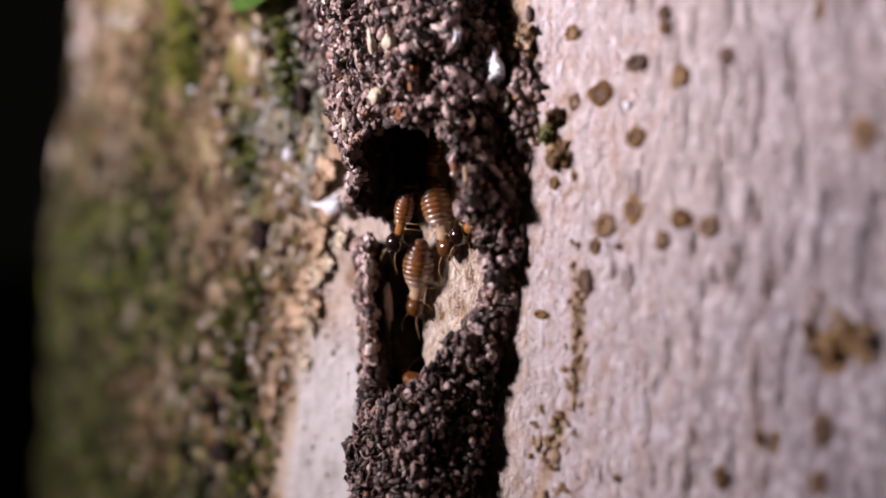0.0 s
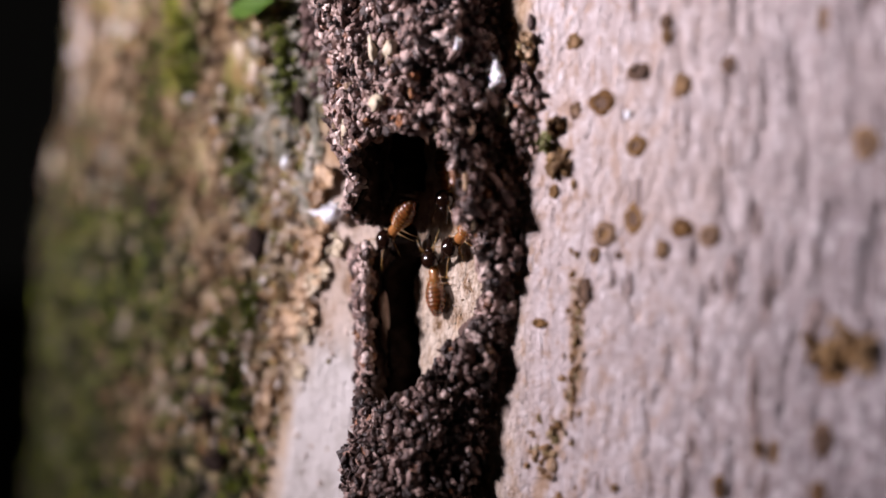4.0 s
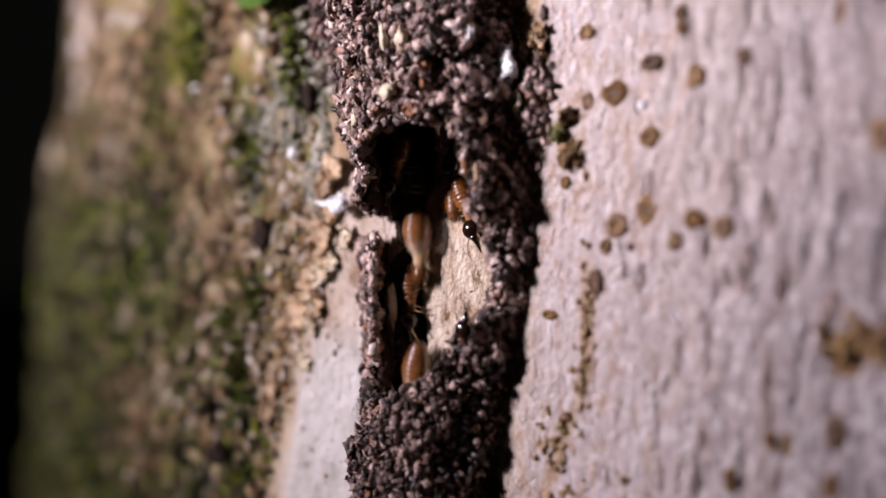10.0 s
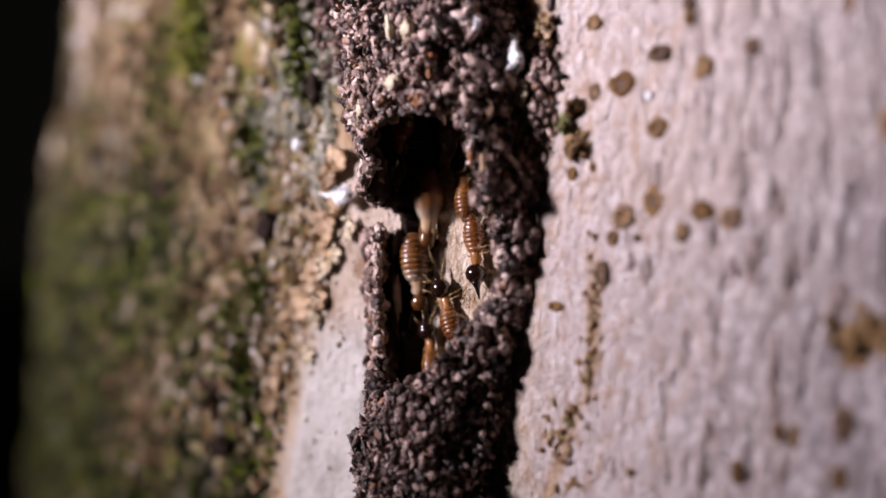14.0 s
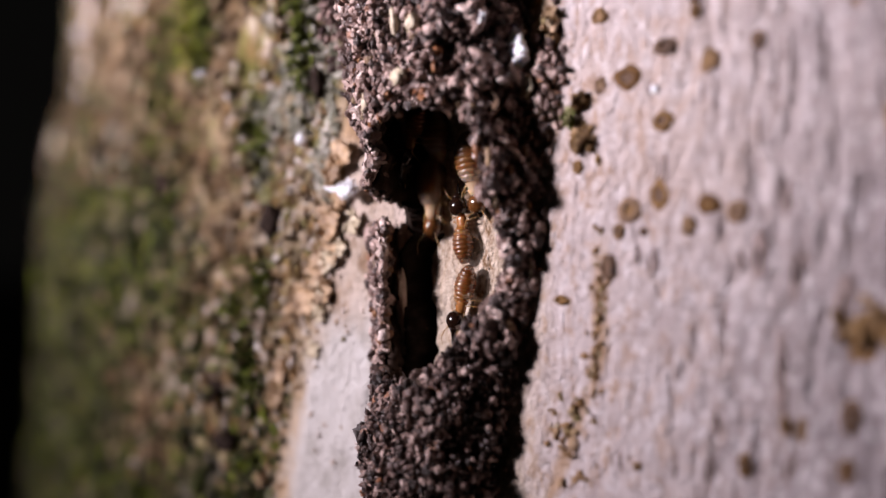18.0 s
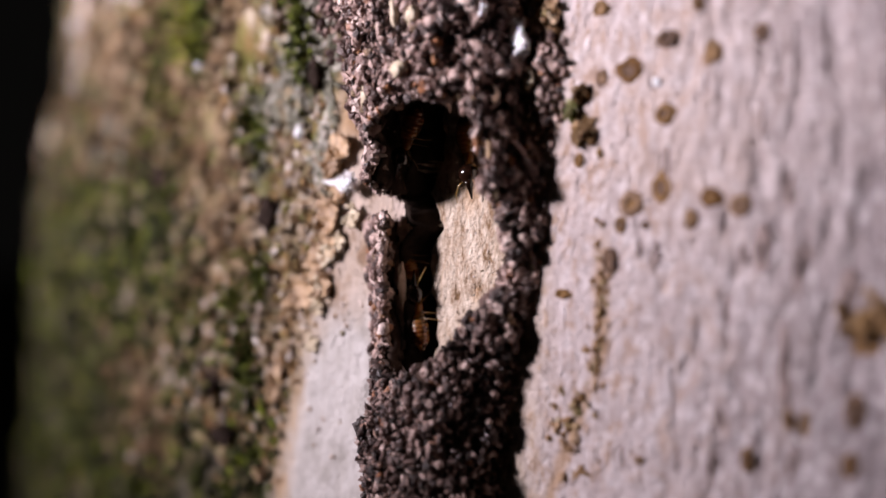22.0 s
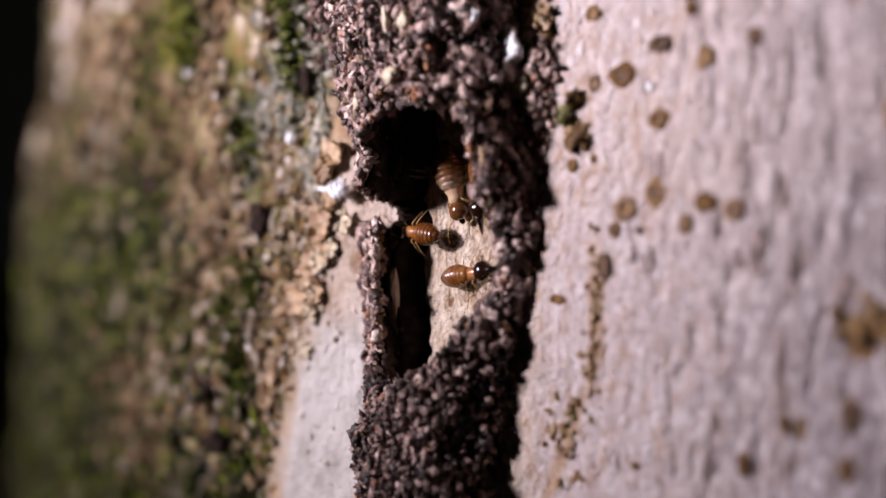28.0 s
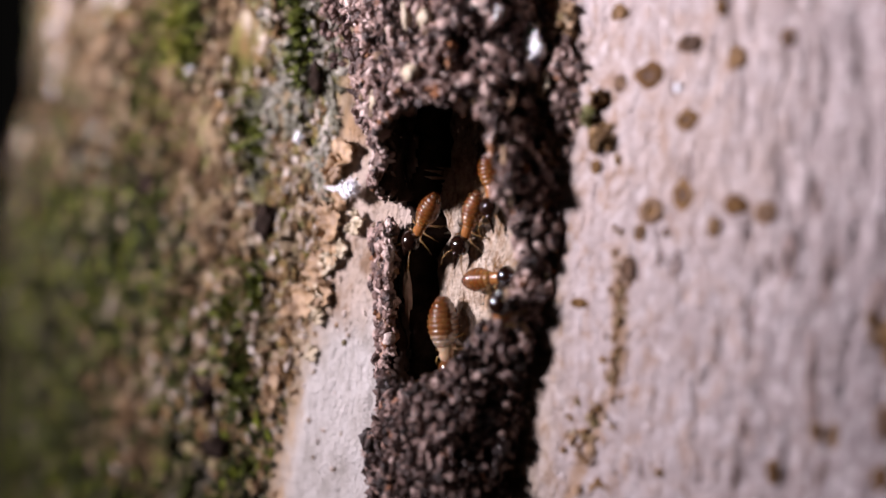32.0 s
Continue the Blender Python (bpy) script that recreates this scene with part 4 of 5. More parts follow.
scatter_on_bark("lichen_patch", 40, 64, (-77.0, 26.5), (3.0, 4.0), (0.8, 2.2), CREAM_GRIT, "pale grey lichen patch on the old crusted bark", "lichen", 0.2)
fluff(-11.95, 3.64, 1.1, 31)
scrap("wood_splinter", on_bark(-6.5, -4.3, 0.2, 0), (3.3, 0.34, 0.7), 92, 61, 0.6, WOOD, "thin pale splinter of wood standing in the groove", "splinter")
scatter_on_bark("wood_crumbs", 26, 62, (0.08, -3.22), (1.4, 2.2), (0.10, 0.22), CREAM_GRIT, "fine pale crumbs on the bared wood", "wood crumbs", 0.0)
scrap("white_fleck", on_tunnel(0.234, 13.05, 0.8), (1.5, 1.7, 0.9), 30, 33, 1.1, WHITE, "bright white fleck stuck to the tunnel's side", "fleck")
scrap("white_fleck", on_tunnel(0.218, 12.19, 0.8), (1.7, 1.4, 0.9), 80, 34, 1.2, WHITE, "bright white fleck stuck to the tunnel's side", "fleck")
scrap("cream_chip", on_tunnel(0.203, 10.14, 0.7), (1.7, 2.2, 0.5), 60, 35, 0.7, CREAM, "cream-coloured wood chip stuck to the tunnel's side", "wood chip")
scrap("white_fleck", on_tunnel(0.600, 14.69, 0.5), (1.2, 0.5, 0.4), 70, 36, 1.3, WHITE, "small white fleck among the soil pellets", "fleck")
scrap("pale_grain", on_tunnel(1.942, 9.33, 0.2), (1.9, 0.8, 0.7), 95, 37, 0.6, CREAM, "pale elongated grain among the soil pellets", "grain")
scrap("pale_grain", on_tunnel(1.309, 14.67, 0.5), (1.5, 1.1, 0.8), 70, 38, 0.5, CREAM, "pale rounded grain among the soil pellets", "grain")
scrap("pale_grain", on_tunnel(1.461, 15.03, 0.5), (1.9, 0.6, 0.6), 100, 39, 0.6, CREAM, "pale elongated grain among the soil pellets", "grain")
scrap("pale_grain", on_tunnel(1.469, 11.04, 0.5), (1.3, 1.2, 0.9), 10, 40, 0.5, CREAM, "pale rounded grain among the soil pellets", "grain")
scrap("amber_grain", on_tunnel(0.676, 5.41, 0.5), (0.5, 1.5, 0.5), 0, 41, 0.3, OCHRE, "amber elongated grain in the tunnel's wall", "grain")
scrap("dark_flake", on_tunnel(0.577, 9.09, 0.5), (1.5, 1.4, 0.3), 20, 42, 0.6, PORE_DARK, "dark purplish flake among the soil pellets", "flake")
scrap("white_fleck", on_bark(-35.10, 14.18, 1.0, 0), (1.1, 0.9, 0.6), 0, 43, 1.0, WHITE, "small white fleck on the crusted bark", "fleck")
scrap("white_fleck", on_bark(-18.96, 7.77, 0.8, 0), (0.9, 1.0, 0.5), 0, 44, 1.0, WHITE, "small white fleck on the crusted bark", "fleck")
scrap("white_fleck", on_bark(-94.0, 11.5, -1.0, 0), (3.0, 2.8, 1.2), 0, 45, 0.8, CREAM, "white fleck on the crusted bark", "fleck")
scrap("white_fleck", on_bark(16.5, 9.4, 0.1, 0), (0.55, 0.5, 0.2), 0, 46, 0.9, WHITE, "small white fleck on the pale bark", "fleck")
scrap("dark_clod", on_bark(-23.06, 1.21, 0.8, 0), (2.6, 2.4, 1.2), 0, 47, 0.9, CLOD_AND_SHADE, "black clod of damp soil on the crusted bark", "soil clod")
scrap("dark_clod", on_bark(-32.13, -12.65, 0.8, 0), (5.0, 3.0, 1.6), 0, 48, 0.9, CLOD_AND_SHADE, "black clod of damp soil on the crusted bark", "soil clod")
scrap("dark_clod", on_bark(-45.58, 5.86, 0.5, 0), (5.5, 3.0, 1.6), 0, 49, 0.9, CLOD_AND_SHADE, "black clod of damp soil on the crusted bark", "soil clod")
scrap("dark_clod", on_bark(-29.57, -17.26, 0.8, 0), (2.5, 1.8, 1.2), 0, 50, 0.9, CLOD_AND_SHADE, "black clod of damp soil on the crusted bark", "soil clod")
scrap("dark_clod", on_bark(-17.05, 12.19, 0.6, 0), (1.2, 3.0, 1.0), 0, 51, 0.8, CLOD_AND_SHADE, "black clod of damp soil on the crusted bark", "soil clod")


def top_leaf():
    bm = bmesh.new()
    pts = []
    for i in range(9):
        for j in range(5):
            x, y = i / 8, j / 4 * 2 - 1
            wid = 2.2 * math.sin(math.pi * (0.08 + 0.92 * x)) + 0.05
            pts.append(bm.verts.new(bark(LEAF_U + (x - 0.5) * 9, LEAF_Z + y * wid * 0.5 - 0.6 * abs(y), 2.2 + 0.5 * y * y + 0.8 * math.sin(2 * x))))
    for i in range(8):
        for j in range(4):
            bm.faces.new((pts[i * 5 + j], pts[(i + 1) * 5 + j], pts[(i + 1) * 5 + j + 1], pts[i * 5 + j + 1]))
    bmesh.ops.solidify(bm, geom=bm.faces[:], thickness=0.00012)
    tagged(part("leaf", bm, LEAF), "small bright green leaf lying on the mossy bark", "leaf")


LEAF_U, LEAF_Z = -20.9, 21.35
top_leaf()


# ---- termites ----
def lathe(profile, n=16, squash=1.0, droop=None):
    """A body turned round X from (x, radius) rows, in millimetres."""
    bm = bmesh.new()
    rings = []
    for x, r in profile:
        rings.append([bm.verts.new(Vector((x, r * math.cos(2 * math.pi * i / n), r * squash * math.sin(2 * math.pi * i / n) + (droop(x) if droop else 0))) * MM) for i in range(n)])
    for p, q in zip(rings, rings[1:]):
        for i in range(n):
            bm.faces.new((p[i], q[i], q[(i + 1) % n], p[(i + 1) % n]))
    for ring, flip in ((rings[0], False), (rings[-1], True)):
        bm.faces.new(ring[::-1] if flip else ring)
    bmesh.ops.recalc_face_normals(bm, faces=bm.faces[:])
    return bm


def tube(points, radii, n=6):
    """A thin limb along points, in millimetres."""
    bm = bmesh.new()
    rings = []
    for k, p in enumerate(points):
        a, b = Vector(points[max(0, k - 1)]), Vector(points[min(len(points) - 1, k + 1)])
        d = (b - a).normalized()
        s = d.orthogonal().normalized()
        t = d.cross(s)
        rings.append([bm.verts.new((Vector(p) + (s * math.cos(2 * math.pi * i / n) + t * math.sin(2 * math.pi * i / n)) * radii[k]) * MM) for i in range(n)])
    for p, q in zip(rings, rings[1:]):
        for i in range(n):
            bm.faces.new((p[i], q[i], q[(i + 1) % n], p[(i + 1) % n]))
    bm.faces.new(rings[0]), bm.faces.new(rings[-1][::-1])
    bmesh.ops.recalc_face_normals(bm, faces=bm.faces[:])
    return bm


def smooth_part(name, bm, material, parent, label=""):
    ob = part(name, bm, material, parent, label)
    shade_smooth(ob.data)
    return ob


def banded(x0, x1, r, rings):
    """The profile of a ringed abdomen from its waist at x0 back to its tip at x1."""
    rows = []
    for k in range(rings * 4 + 1):
        f = (k // 4 + (0.0, 0.22, 0.6, 0.93)[k % 4]) / rings
        body = math.sin(math.pi * (0.12 + 0.83 * f)) ** 0.65
        rows.append((x0 + (x1 - x0) * f, r * body * (0.88, 0.96, 1.0, 0.985)[k % 4]))
    return rows


def limbs(thing, reach, height, thorax_x, material):
    """Six legs, each with its origin at the hip."""
    for side in (1, -1):
        for dx, sweep in ((0.25, 0.9), (-0.15, 0.1), (-0.6, -0.9)):
            z = height * 0.75
            pts = [(0, 0, 0), (sweep * 0.25, side * (reach * 0.45 - 0.25), height * 0.4), (sweep * 0.6, side * (reach * 0.85 - 0.25), height * -0.2), (sweep * 0.95, side * (reach * 1.1 - 0.25), 0.05 - z)]
            leg = smooth_part("leg", tube(pts, (0.07, 0.055, 0.03, 0.018)), material, thing)
            leg.location = Vector((thorax_x + dx, side * 0.25, z)) * MM


def feelers(thing, x, y, z, long, material):
    """Two antennae, each with its origin at the root."""
    for side in (1, -1):
        pts = [(0, 0, 0), (long * 0.3, side * long * 0.22, 0.25), (long * 0.65, side * long * 0.42, 0.2), (long, side * long * 0.5, -0.1)]
        feeler = smooth_part("antenna", tube(pts, (0.045, 0.04, 0.035, 0.025)), material, thing)
        feeler.location = Vector((x, side * y, z)) * MM


def soldier():
    thing = new("soldier_termite")
    tagged(thing, "soldier termite with a glossy black pointed head and amber abdomen", "termite", "termites in the tunnel")
    head = smooth_part("head", lathe([(-0.80, 0.12), (-0.76, 0.38), (-0.56, 0.64), (-0.22, 0.80), (0.12, 0.77), (0.42, 0.57), (0.62, 0.33)], 20, 0.85, lambda x: 0.92), HEAD_DARK, thing, "glossy black pear-shaped head")
    smooth_part("snout", lathe([(0.48, 0.47), (0.70, 0.31), (0.95, 0.20), (1.30, 0.13), (1.75, 0.05)], 12, 1, lambda x: 0.92 - 0.12 * (x - 0.5)), HEAD_DARK, head, "black needle-like snout")
    smooth_part("thorax", lathe([(-0.62, 0.18), (-0.85, 0.40), (-1.1, 0.46), (-1.35, 0.42), (-1.65, 0.5), (-1.8, 0.4)], 14, 0.75, lambda x: 0.72), AMBER, thing)
    belly = lathe(banded(0.0, -2.7, 0.86, 8), 18, 0.85, lambda x: 0.0)
    ab = smooth_part("abdomen", belly, SOLDIER_BELLY, thing, "ringed amber abdomen")
    ab.location = (-1.6 * MM, 0, 0.78 * MM)
    smooth_part("gut", lathe([(-0.5, 0.1), (-0.8, 0.42), (-1.2, 0.58), (-1.7, 0.55), (-2.1, 0.36), (-2.35, 0.08)], 12, 0.8, lambda x: -0.05), GUT, ab)
    limbs(thing, 1.45, 0.75, -1.2, LIMB)
    feelers(thing, 0.25, 0.35, 0.95, 1.7, LIMB)
    return thing


def worker():
    thing = new("worker_termite")
    tagged(thing, "worker termite with a round brown head and swollen translucent abdomen", "termite", "termites in the tunnel")
    head = smooth_part("head", lathe([(-0.75, 0.15), (-0.7, 0.42), (-0.45, 0.68), (-0.1, 0.78), (0.25, 0.74), (0.5, 0.55), (0.62, 0.3)], 18, 0.8, lambda x: 0.85), HEAD_AMBER, thing, "round glossy brown head")
    smooth_part("jaw", lathe([(0.5, 0.34), (0.7, 0.30), (0.88, 0.18), (0.95, 0.06)], 10, 0.5, lambda x: 0.65), HEAD_DARK, head)
    smooth_part("thorax", lathe([(-0.5, 0.30), (-0.75, 0.56), (-1.05, 0.64), (-1.25, 0.60), (-1.5, 0.76), (-1.75, 0.78), (-1.95, 0.6)], 14, 0.8, lambda x: 0.85), PALE_SKIN, thing, "pale soft thorax")
    ab = smooth_part("abdomen", lathe(banded(0.0, -3.6, 1.26, 9), 20, 0.9, lambda x: 0.0), WORKER_BELLY, thing, "swollen pale banded abdomen with a dark gut")
    ab.location = (-1.65 * MM, 0, 1.08 * MM)
    smooth_part("gut", lathe([(-0.6, 0.1), (-0.9, 0.45), (-1.3, 0.68), (-1.75, 0.60), (-2.2, 0.72), (-2.7, 0.55), (-3.15, 0.12)], 14, 0.8, lambda x: -0.08 + 0.1 * math.sin(2 * x)), GUT, ab)
    limbs(thing, 1.75, 0.9, -1.4, LIMB)
    feelers(thing, 0.4, 0.4, 0.95, 1.7, LIMB)
    return thing


SOLDIERS, WORKERS = [soldier()], [worker()]
SOLDIERS += [copy_thing(SOLDIERS[0], Matrix()) for _ in range(15)]
WORKERS += [copy_thing(WORKERS[0], Matrix()) for _ in range(24)]

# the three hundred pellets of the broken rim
for m, k, shady in NEAR_PELLETS:
    ob = new("pellet", (SHADE_MESHES if shady else PELLET_MESHES)[k])
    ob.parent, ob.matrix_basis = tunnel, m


def stride(thing, start, end):
    """Swing a termite's legs and feelers while it is about."""
    limbs_of = [c for c in thing.children if c.name.startswith(("leg", "antenna"))]
    for k, limb in enumerate(limbs_of):
        rest = limb.location.copy()
        swing, step = (16, 0.2) if limb.name.startswith("leg") else (9, 0.45)
        rows, t, side = [(0.0, 0.0)] if start > 0.05 else [], start, 1 if k % 2 else -1
        while t < end - 0.01:
            rows.append((t, swing * side))
            t, side = t + step, -side
        rows.append((end, 0.0))
        if end < 32:
            rows.append((32.0, 0.0))
        walk(limb, [(t, pose(*rest, 0, 0, a)) for t, a in rows])


def motions():
    """Every termite's way over the wood: seconds, then place and heading on the bark."""
    walk(SOLDIERS[0], [(0, on_bark(-4.70, 0.56, 0.15, -112)), (1, on_bark(-4.89, 0.48, 0.15, -112)), (2, on_bark(-5.25, 0.95, 0.15, -116)), (3, on_bark(-5.40, 1.20, 0.15, -128)), (6, on_bark(-6.04, 1.85, 0.15, -145)), (7, on_bark(-5.99, 1.89, 0.15, -144)), (8, on_bark(-6.19, 1.73, 0.15, -145)), (9, on_bark(-4.97, 0.66, 0.15, -94)), (10, on_bark(-6.19, 4.76, 0.15, -114)), (13, on_bark(-6.52, 5.85, 0.15, -113)), (17, on_bark(-5.71, 6.20, 0.15, -113)), (19, on_bark(-5.57, 5.31, 0.15, -114)), (23, on_bark(-6.08, 5.25, 0.15, -117)), (27, on_bark(-5.98, 4.21, 0.15, -143)), (27.5, on_bark(-6.75, 1.97, -0.9, -171)), (28, on_bark(-6.47, 0.40, -0.9, -186)), (28.5, on_bark(-6.14, 0.21, -0.9, -196)), (29, on_bark(-6.25, 3.39, 0.15, -140)), (31, on_bark(-5.69, 2.78, 0.15, -120)), (32, on_bark(-5.49, -0.40, 0.15, -127))])
    stride(SOLDIERS[0], 0, 32)
    walk(SOLDIERS[1], [(0, on_bark(-7.45, -9.24, FLOOR, 167)), (3, on_bark(-8.79, -7.38, FLOOR, 120)), (6, on_bark(-8.79, -8.19, FLOOR, 133)), (7, on_bark(-8.32, -6.80, FLOOR, 107)), (8, on_bark(-7.61, -8.21, FLOOR, 106)), (9, on_bark(-7.63, -6.00, FLOOR, 97)), (11, on_bark(-7.67, -7.50, FLOOR, 99)), (13, on_bark(-7.91, -6.81, FLOOR, 101)), (14, on_bark(-8.12, -4.94, FLOOR, 109)), (17, on_bark(-8.00, -4.93, FLOOR, 107)), (18, on_bark(-7.96, -5.37, FLOOR, 110)), (19, on_bark(-7.82, -4.98, FLOOR, 102)), (21, on_bark(-7.74, -4.43, FLOOR, 99)), (22, on_bark(-7.41, -0.55, FLOOR, 98)), (23, on_bark(-6.99, 1.11, FLOOR, 101)), (24, on_bark(-7.26, 0.98, FLOOR, 112)), (25, on_bark(-6.94, 0.91, FLOOR, 112)), (26.2, on_bark(-6.37, 5.48, FLOOR, 97)), (27, on_bark(-0.80, 23.50, FLOOR, 90)), (32, on_bark(-0.80, 23.50, FLOOR, 90))])
    stride(SOLDIERS[1], 0, 26.6)
    walk(SOLDIERS[2], [(0, on_bark(0.29, 1.04, FLOOR, -150)), (1, on_bark(-0.73, 0.83, FLOOR, -161)), (2, on_bark(-0.65, 0.16, FLOOR, -131)), (3, on_bark(-0.82, 0.60, FLOOR, -145)), (3.5, on_bark(-0.75, 0.89, FLOOR, -145)), (5.5, on_bark(0.93, -0.87, FLOOR, -108)), (6, on_bark(-0.40, -1.41, FLOOR, -130)), (6.5, on_bark(-0.78, -1.36, FLOOR, -136)), (7, on_bark(0.40, -1.53, FLOOR, -112)), (8, on_bark(0.05, -1.46, FLOOR, -113)), (9, on_bark(0.10, -0.85, FLOOR, -121)), (10, on_bark(1.01, 1.42, FLOOR, -66)), (10.5, on_bark(0.01, 1.89, FLOOR, -122)), (11, on_bark(-0.99, 2.36, FLOOR, -178)), (11.5, on_bark(-1.03, 1.54, FLOOR, -143)), (12, on_bark(-1.07, 0.71, FLOOR, -107)), (13, on_bark(0.77, -0.73, FLOOR, -85)), (14, on_bark(0.88, -2.37, FLOOR, -83)), (16.5, on_bark(-1.61, -4.60, FLOOR, -122)), (17, on_bark(-2.03, -5.72, FLOOR, -125)), (18, on_bark(-1.58, -6.22, FLOOR, -108)), (19, on_bark(-1.56, -8.68, FLOOR, -105)), (19.6, on_bark(-0.20, -28.50, FLOOR, -90)), (19.87, on_bark(-0.20, -28.50, FLOOR, -150)), (20.13, on_bark(-0.20, -28.50, FLOOR, -210)), (20.4, on_bark(-0.20, -28.50, FLOOR, -270)), (20.7, on_bark(-3.26, -7.89, FLOOR, -257)), (21, on_bark(-2.1, -5.7, FLOOR + 0.4, -258)), (21.5, on_bark(-4.38, -6.66, FLOOR, -258)), (22, on_bark(-6.07, -4.73, FLOOR, -263)), (23, on_bark(-5.18, -0.58, FLOOR, -271)), (24, on_bark(-5.32, 3.46, FLOOR, -265)), (24.6, on_bark(0.70, 27.50, FLOOR, -270)), (32, on_bark(0.70, 27.50, FLOOR, -270))])
    stride(SOLDIERS[2], 0, 24.4)
    walk(SOLDIERS[3], [(0, on_bark(-2.90, 4.75, FLOOR, -101)), (1, on_bark(-1.09, 6.53, FLOOR, -89)), (2, on_bark(-1.46, 4.54, FLOOR, -83)), (3, on_bark(-1.49, 3.94, FLOOR, -87)), (5.5, on_bark(-0.08, 4.85, FLOOR, -94)), (6, on_bark(-0.05, 4.43, FLOOR, -99)), (7, on_bark(-0.30, 31.50, FLOOR, -90)), (32, on_bark(-0.30, 31.50, FLOOR, -90))])
    stride(SOLDIERS[3], 0, 6.4)
    walk(SOLDIERS[4], [(0, on_bark(-1.00, -36.50, FLOOR, 90)), (5.3, on_bark(-1.00, -36.50, FLOOR, 90)), (6, on_bark(-5.65, -3.21, FLOOR, 114)), (6.5, on_bark(-2.68, 1.19, FLOOR, 97)), (7, on_bark(-2.91, 1.14, FLOOR, 94)), (8, on_bark(-2.57, 1.45, FLOOR, 97)), (9, on_bark(-3.22, 1.29, FLOOR, 100)), (10, on_bark(-1.36, 6.30, FLOOR, 94)), (10.6, on_bark(1.20, 35.50, FLOOR, 90)), (32, on_bark(1.20, 35.50, FLOOR, 90))])
    stride(SOLDIERS[4], 5.6, 10.4)
    walk(SOLDIERS[5], [(0, on_bark(0.20, 39.50, FLOOR, -90)), (8.4, on_bark(0.20, 39.50, FLOOR, -90)), (9, on_bark(-4.99, -1.21, FLOOR, -118)), (10, on_bark(-5.62, -5.32, FLOOR, -90)), (10.4, on_bark(-4.33, -9.12, FLOOR, -88)), (10.7, on_bark(0.60, -40.50, FLOOR, -90)), (10.87, on_bark(0.60, -40.50, FLOOR, -150)), (11.03, on_bark(0.60, -40.50, FLOOR, -210)), (11.2, on_bark(0.60, -40.50, FLOOR, -270)), (11.5, on_bark(-3.45, -6.58, FLOOR, -250)), (12, on_bark(-3.68, -1.68, FLOOR, -249)), (12.5, on_bark(-2.67, 0.64, FLOOR, -261)), (13, on_bark(-2.17, 3.18, FLOOR, -275)), (14, on_bark(-1.02, 5.65, FLOOR, -263)), (14.6, on_bark(0.20, 39.50, FLOOR, -270)), (32, on_bark(0.20, 39.50, FLOOR, -270))])
    stride(SOLDIERS[5], 8.6, 14.4)
    walk(SOLDIERS[6], [(0, on_bark(0.20, -44.50, FLOOR, 90)), (6.4, on_bark(0.20, -44.50, FLOOR, 90)), (7, on_bark(-3.95, -7.31, FLOOR, 109)), (8, on_bark(-3.29, -7.17, FLOOR, 158)), (8.5, on_bark(1.6, -5.6, FLOOR + 1.7, 95, -15)), (9, on_bark(4.2, -5.0, FLOOR + 3.8, 72, -16)), (10, on_bark(4.25, -5.1, FLOOR + 3.8, 72, -16)), (11, on_bark(4.1, -5.3, FLOOR + 3.8, 70, -16)), (11.4, on_bark(2.6, -6.8, FLOOR + 2.2, 75, -20)), (12, on_bark(0.2, -7.4, FLOOR, 98)), (12.5, on_bark(2.4, -6.4, FLOOR + 2.2, 75, -20)), (13, on_bark(4.0, -4.6, FLOOR + 3.8, 76, -16)), (14, on_bark(-2.79, -3.28, FLOOR, 110)), (14.5, on_bark(-3.18, -0.64, FLOOR, 103)), (16.5, on_bark(-4.40, 1.57, FLOOR, 106)), (17, on_bark(-4.41, 2.03, FLOOR, 106)), (18, on_bark(-1.55, 2.24, FLOOR, 96)), (19, on_bark(-2.72, 2.04, FLOOR, 102)), (20, on_bark(-4.50, 5.44, FLOOR, 99)), (20.8, on_bark(-0.80, 43.50, FLOOR, 90)), (32, on_bark(-0.80, 43.50, FLOOR, 90))])
    stride(SOLDIERS[6], 6.6, 20.4)
    walk(SOLDIERS[7], [(0, on_bark(0.70, 47.50, FLOOR, -90)), (21, on_bark(0.70, 47.50, FLOOR, -90)), (22, on_bark(-0.62, 3.89, FLOOR, -83)), (23, on_bark(-0.05, 2.84, FLOOR, -83)), (24, on_bark(0.22, 2.11, FLOOR, -79)), (25, on_bark(0.96, 1.64, FLOOR, -81)), (28, on_bark(1.26, 1.76, FLOOR, -87)), (29, on_bark(1.15, 1.98, FLOOR, -87)), (30, on_bark(0.92, 1.46, FLOOR, -82)), (31, on_bark(0.59, 1.78, FLOOR, -84)), (32, on_bark(0.61, 1.95, FLOOR, -84))])
    stride(SOLDIERS[7], 21.6, 32)
    walk(SOLDIERS[8], [(0, on_bark(-0.30, 15.50, FLOOR, -90)), (30, on_bark(-0.30, 15.50, FLOOR, -90)), (31, on_bark(-1.20, 0.69, FLOOR, -106)), (32, on_bark(-2.23, -0.69, FLOOR, -114))])
    stride(SOLDIERS[8], 30.6, 32)
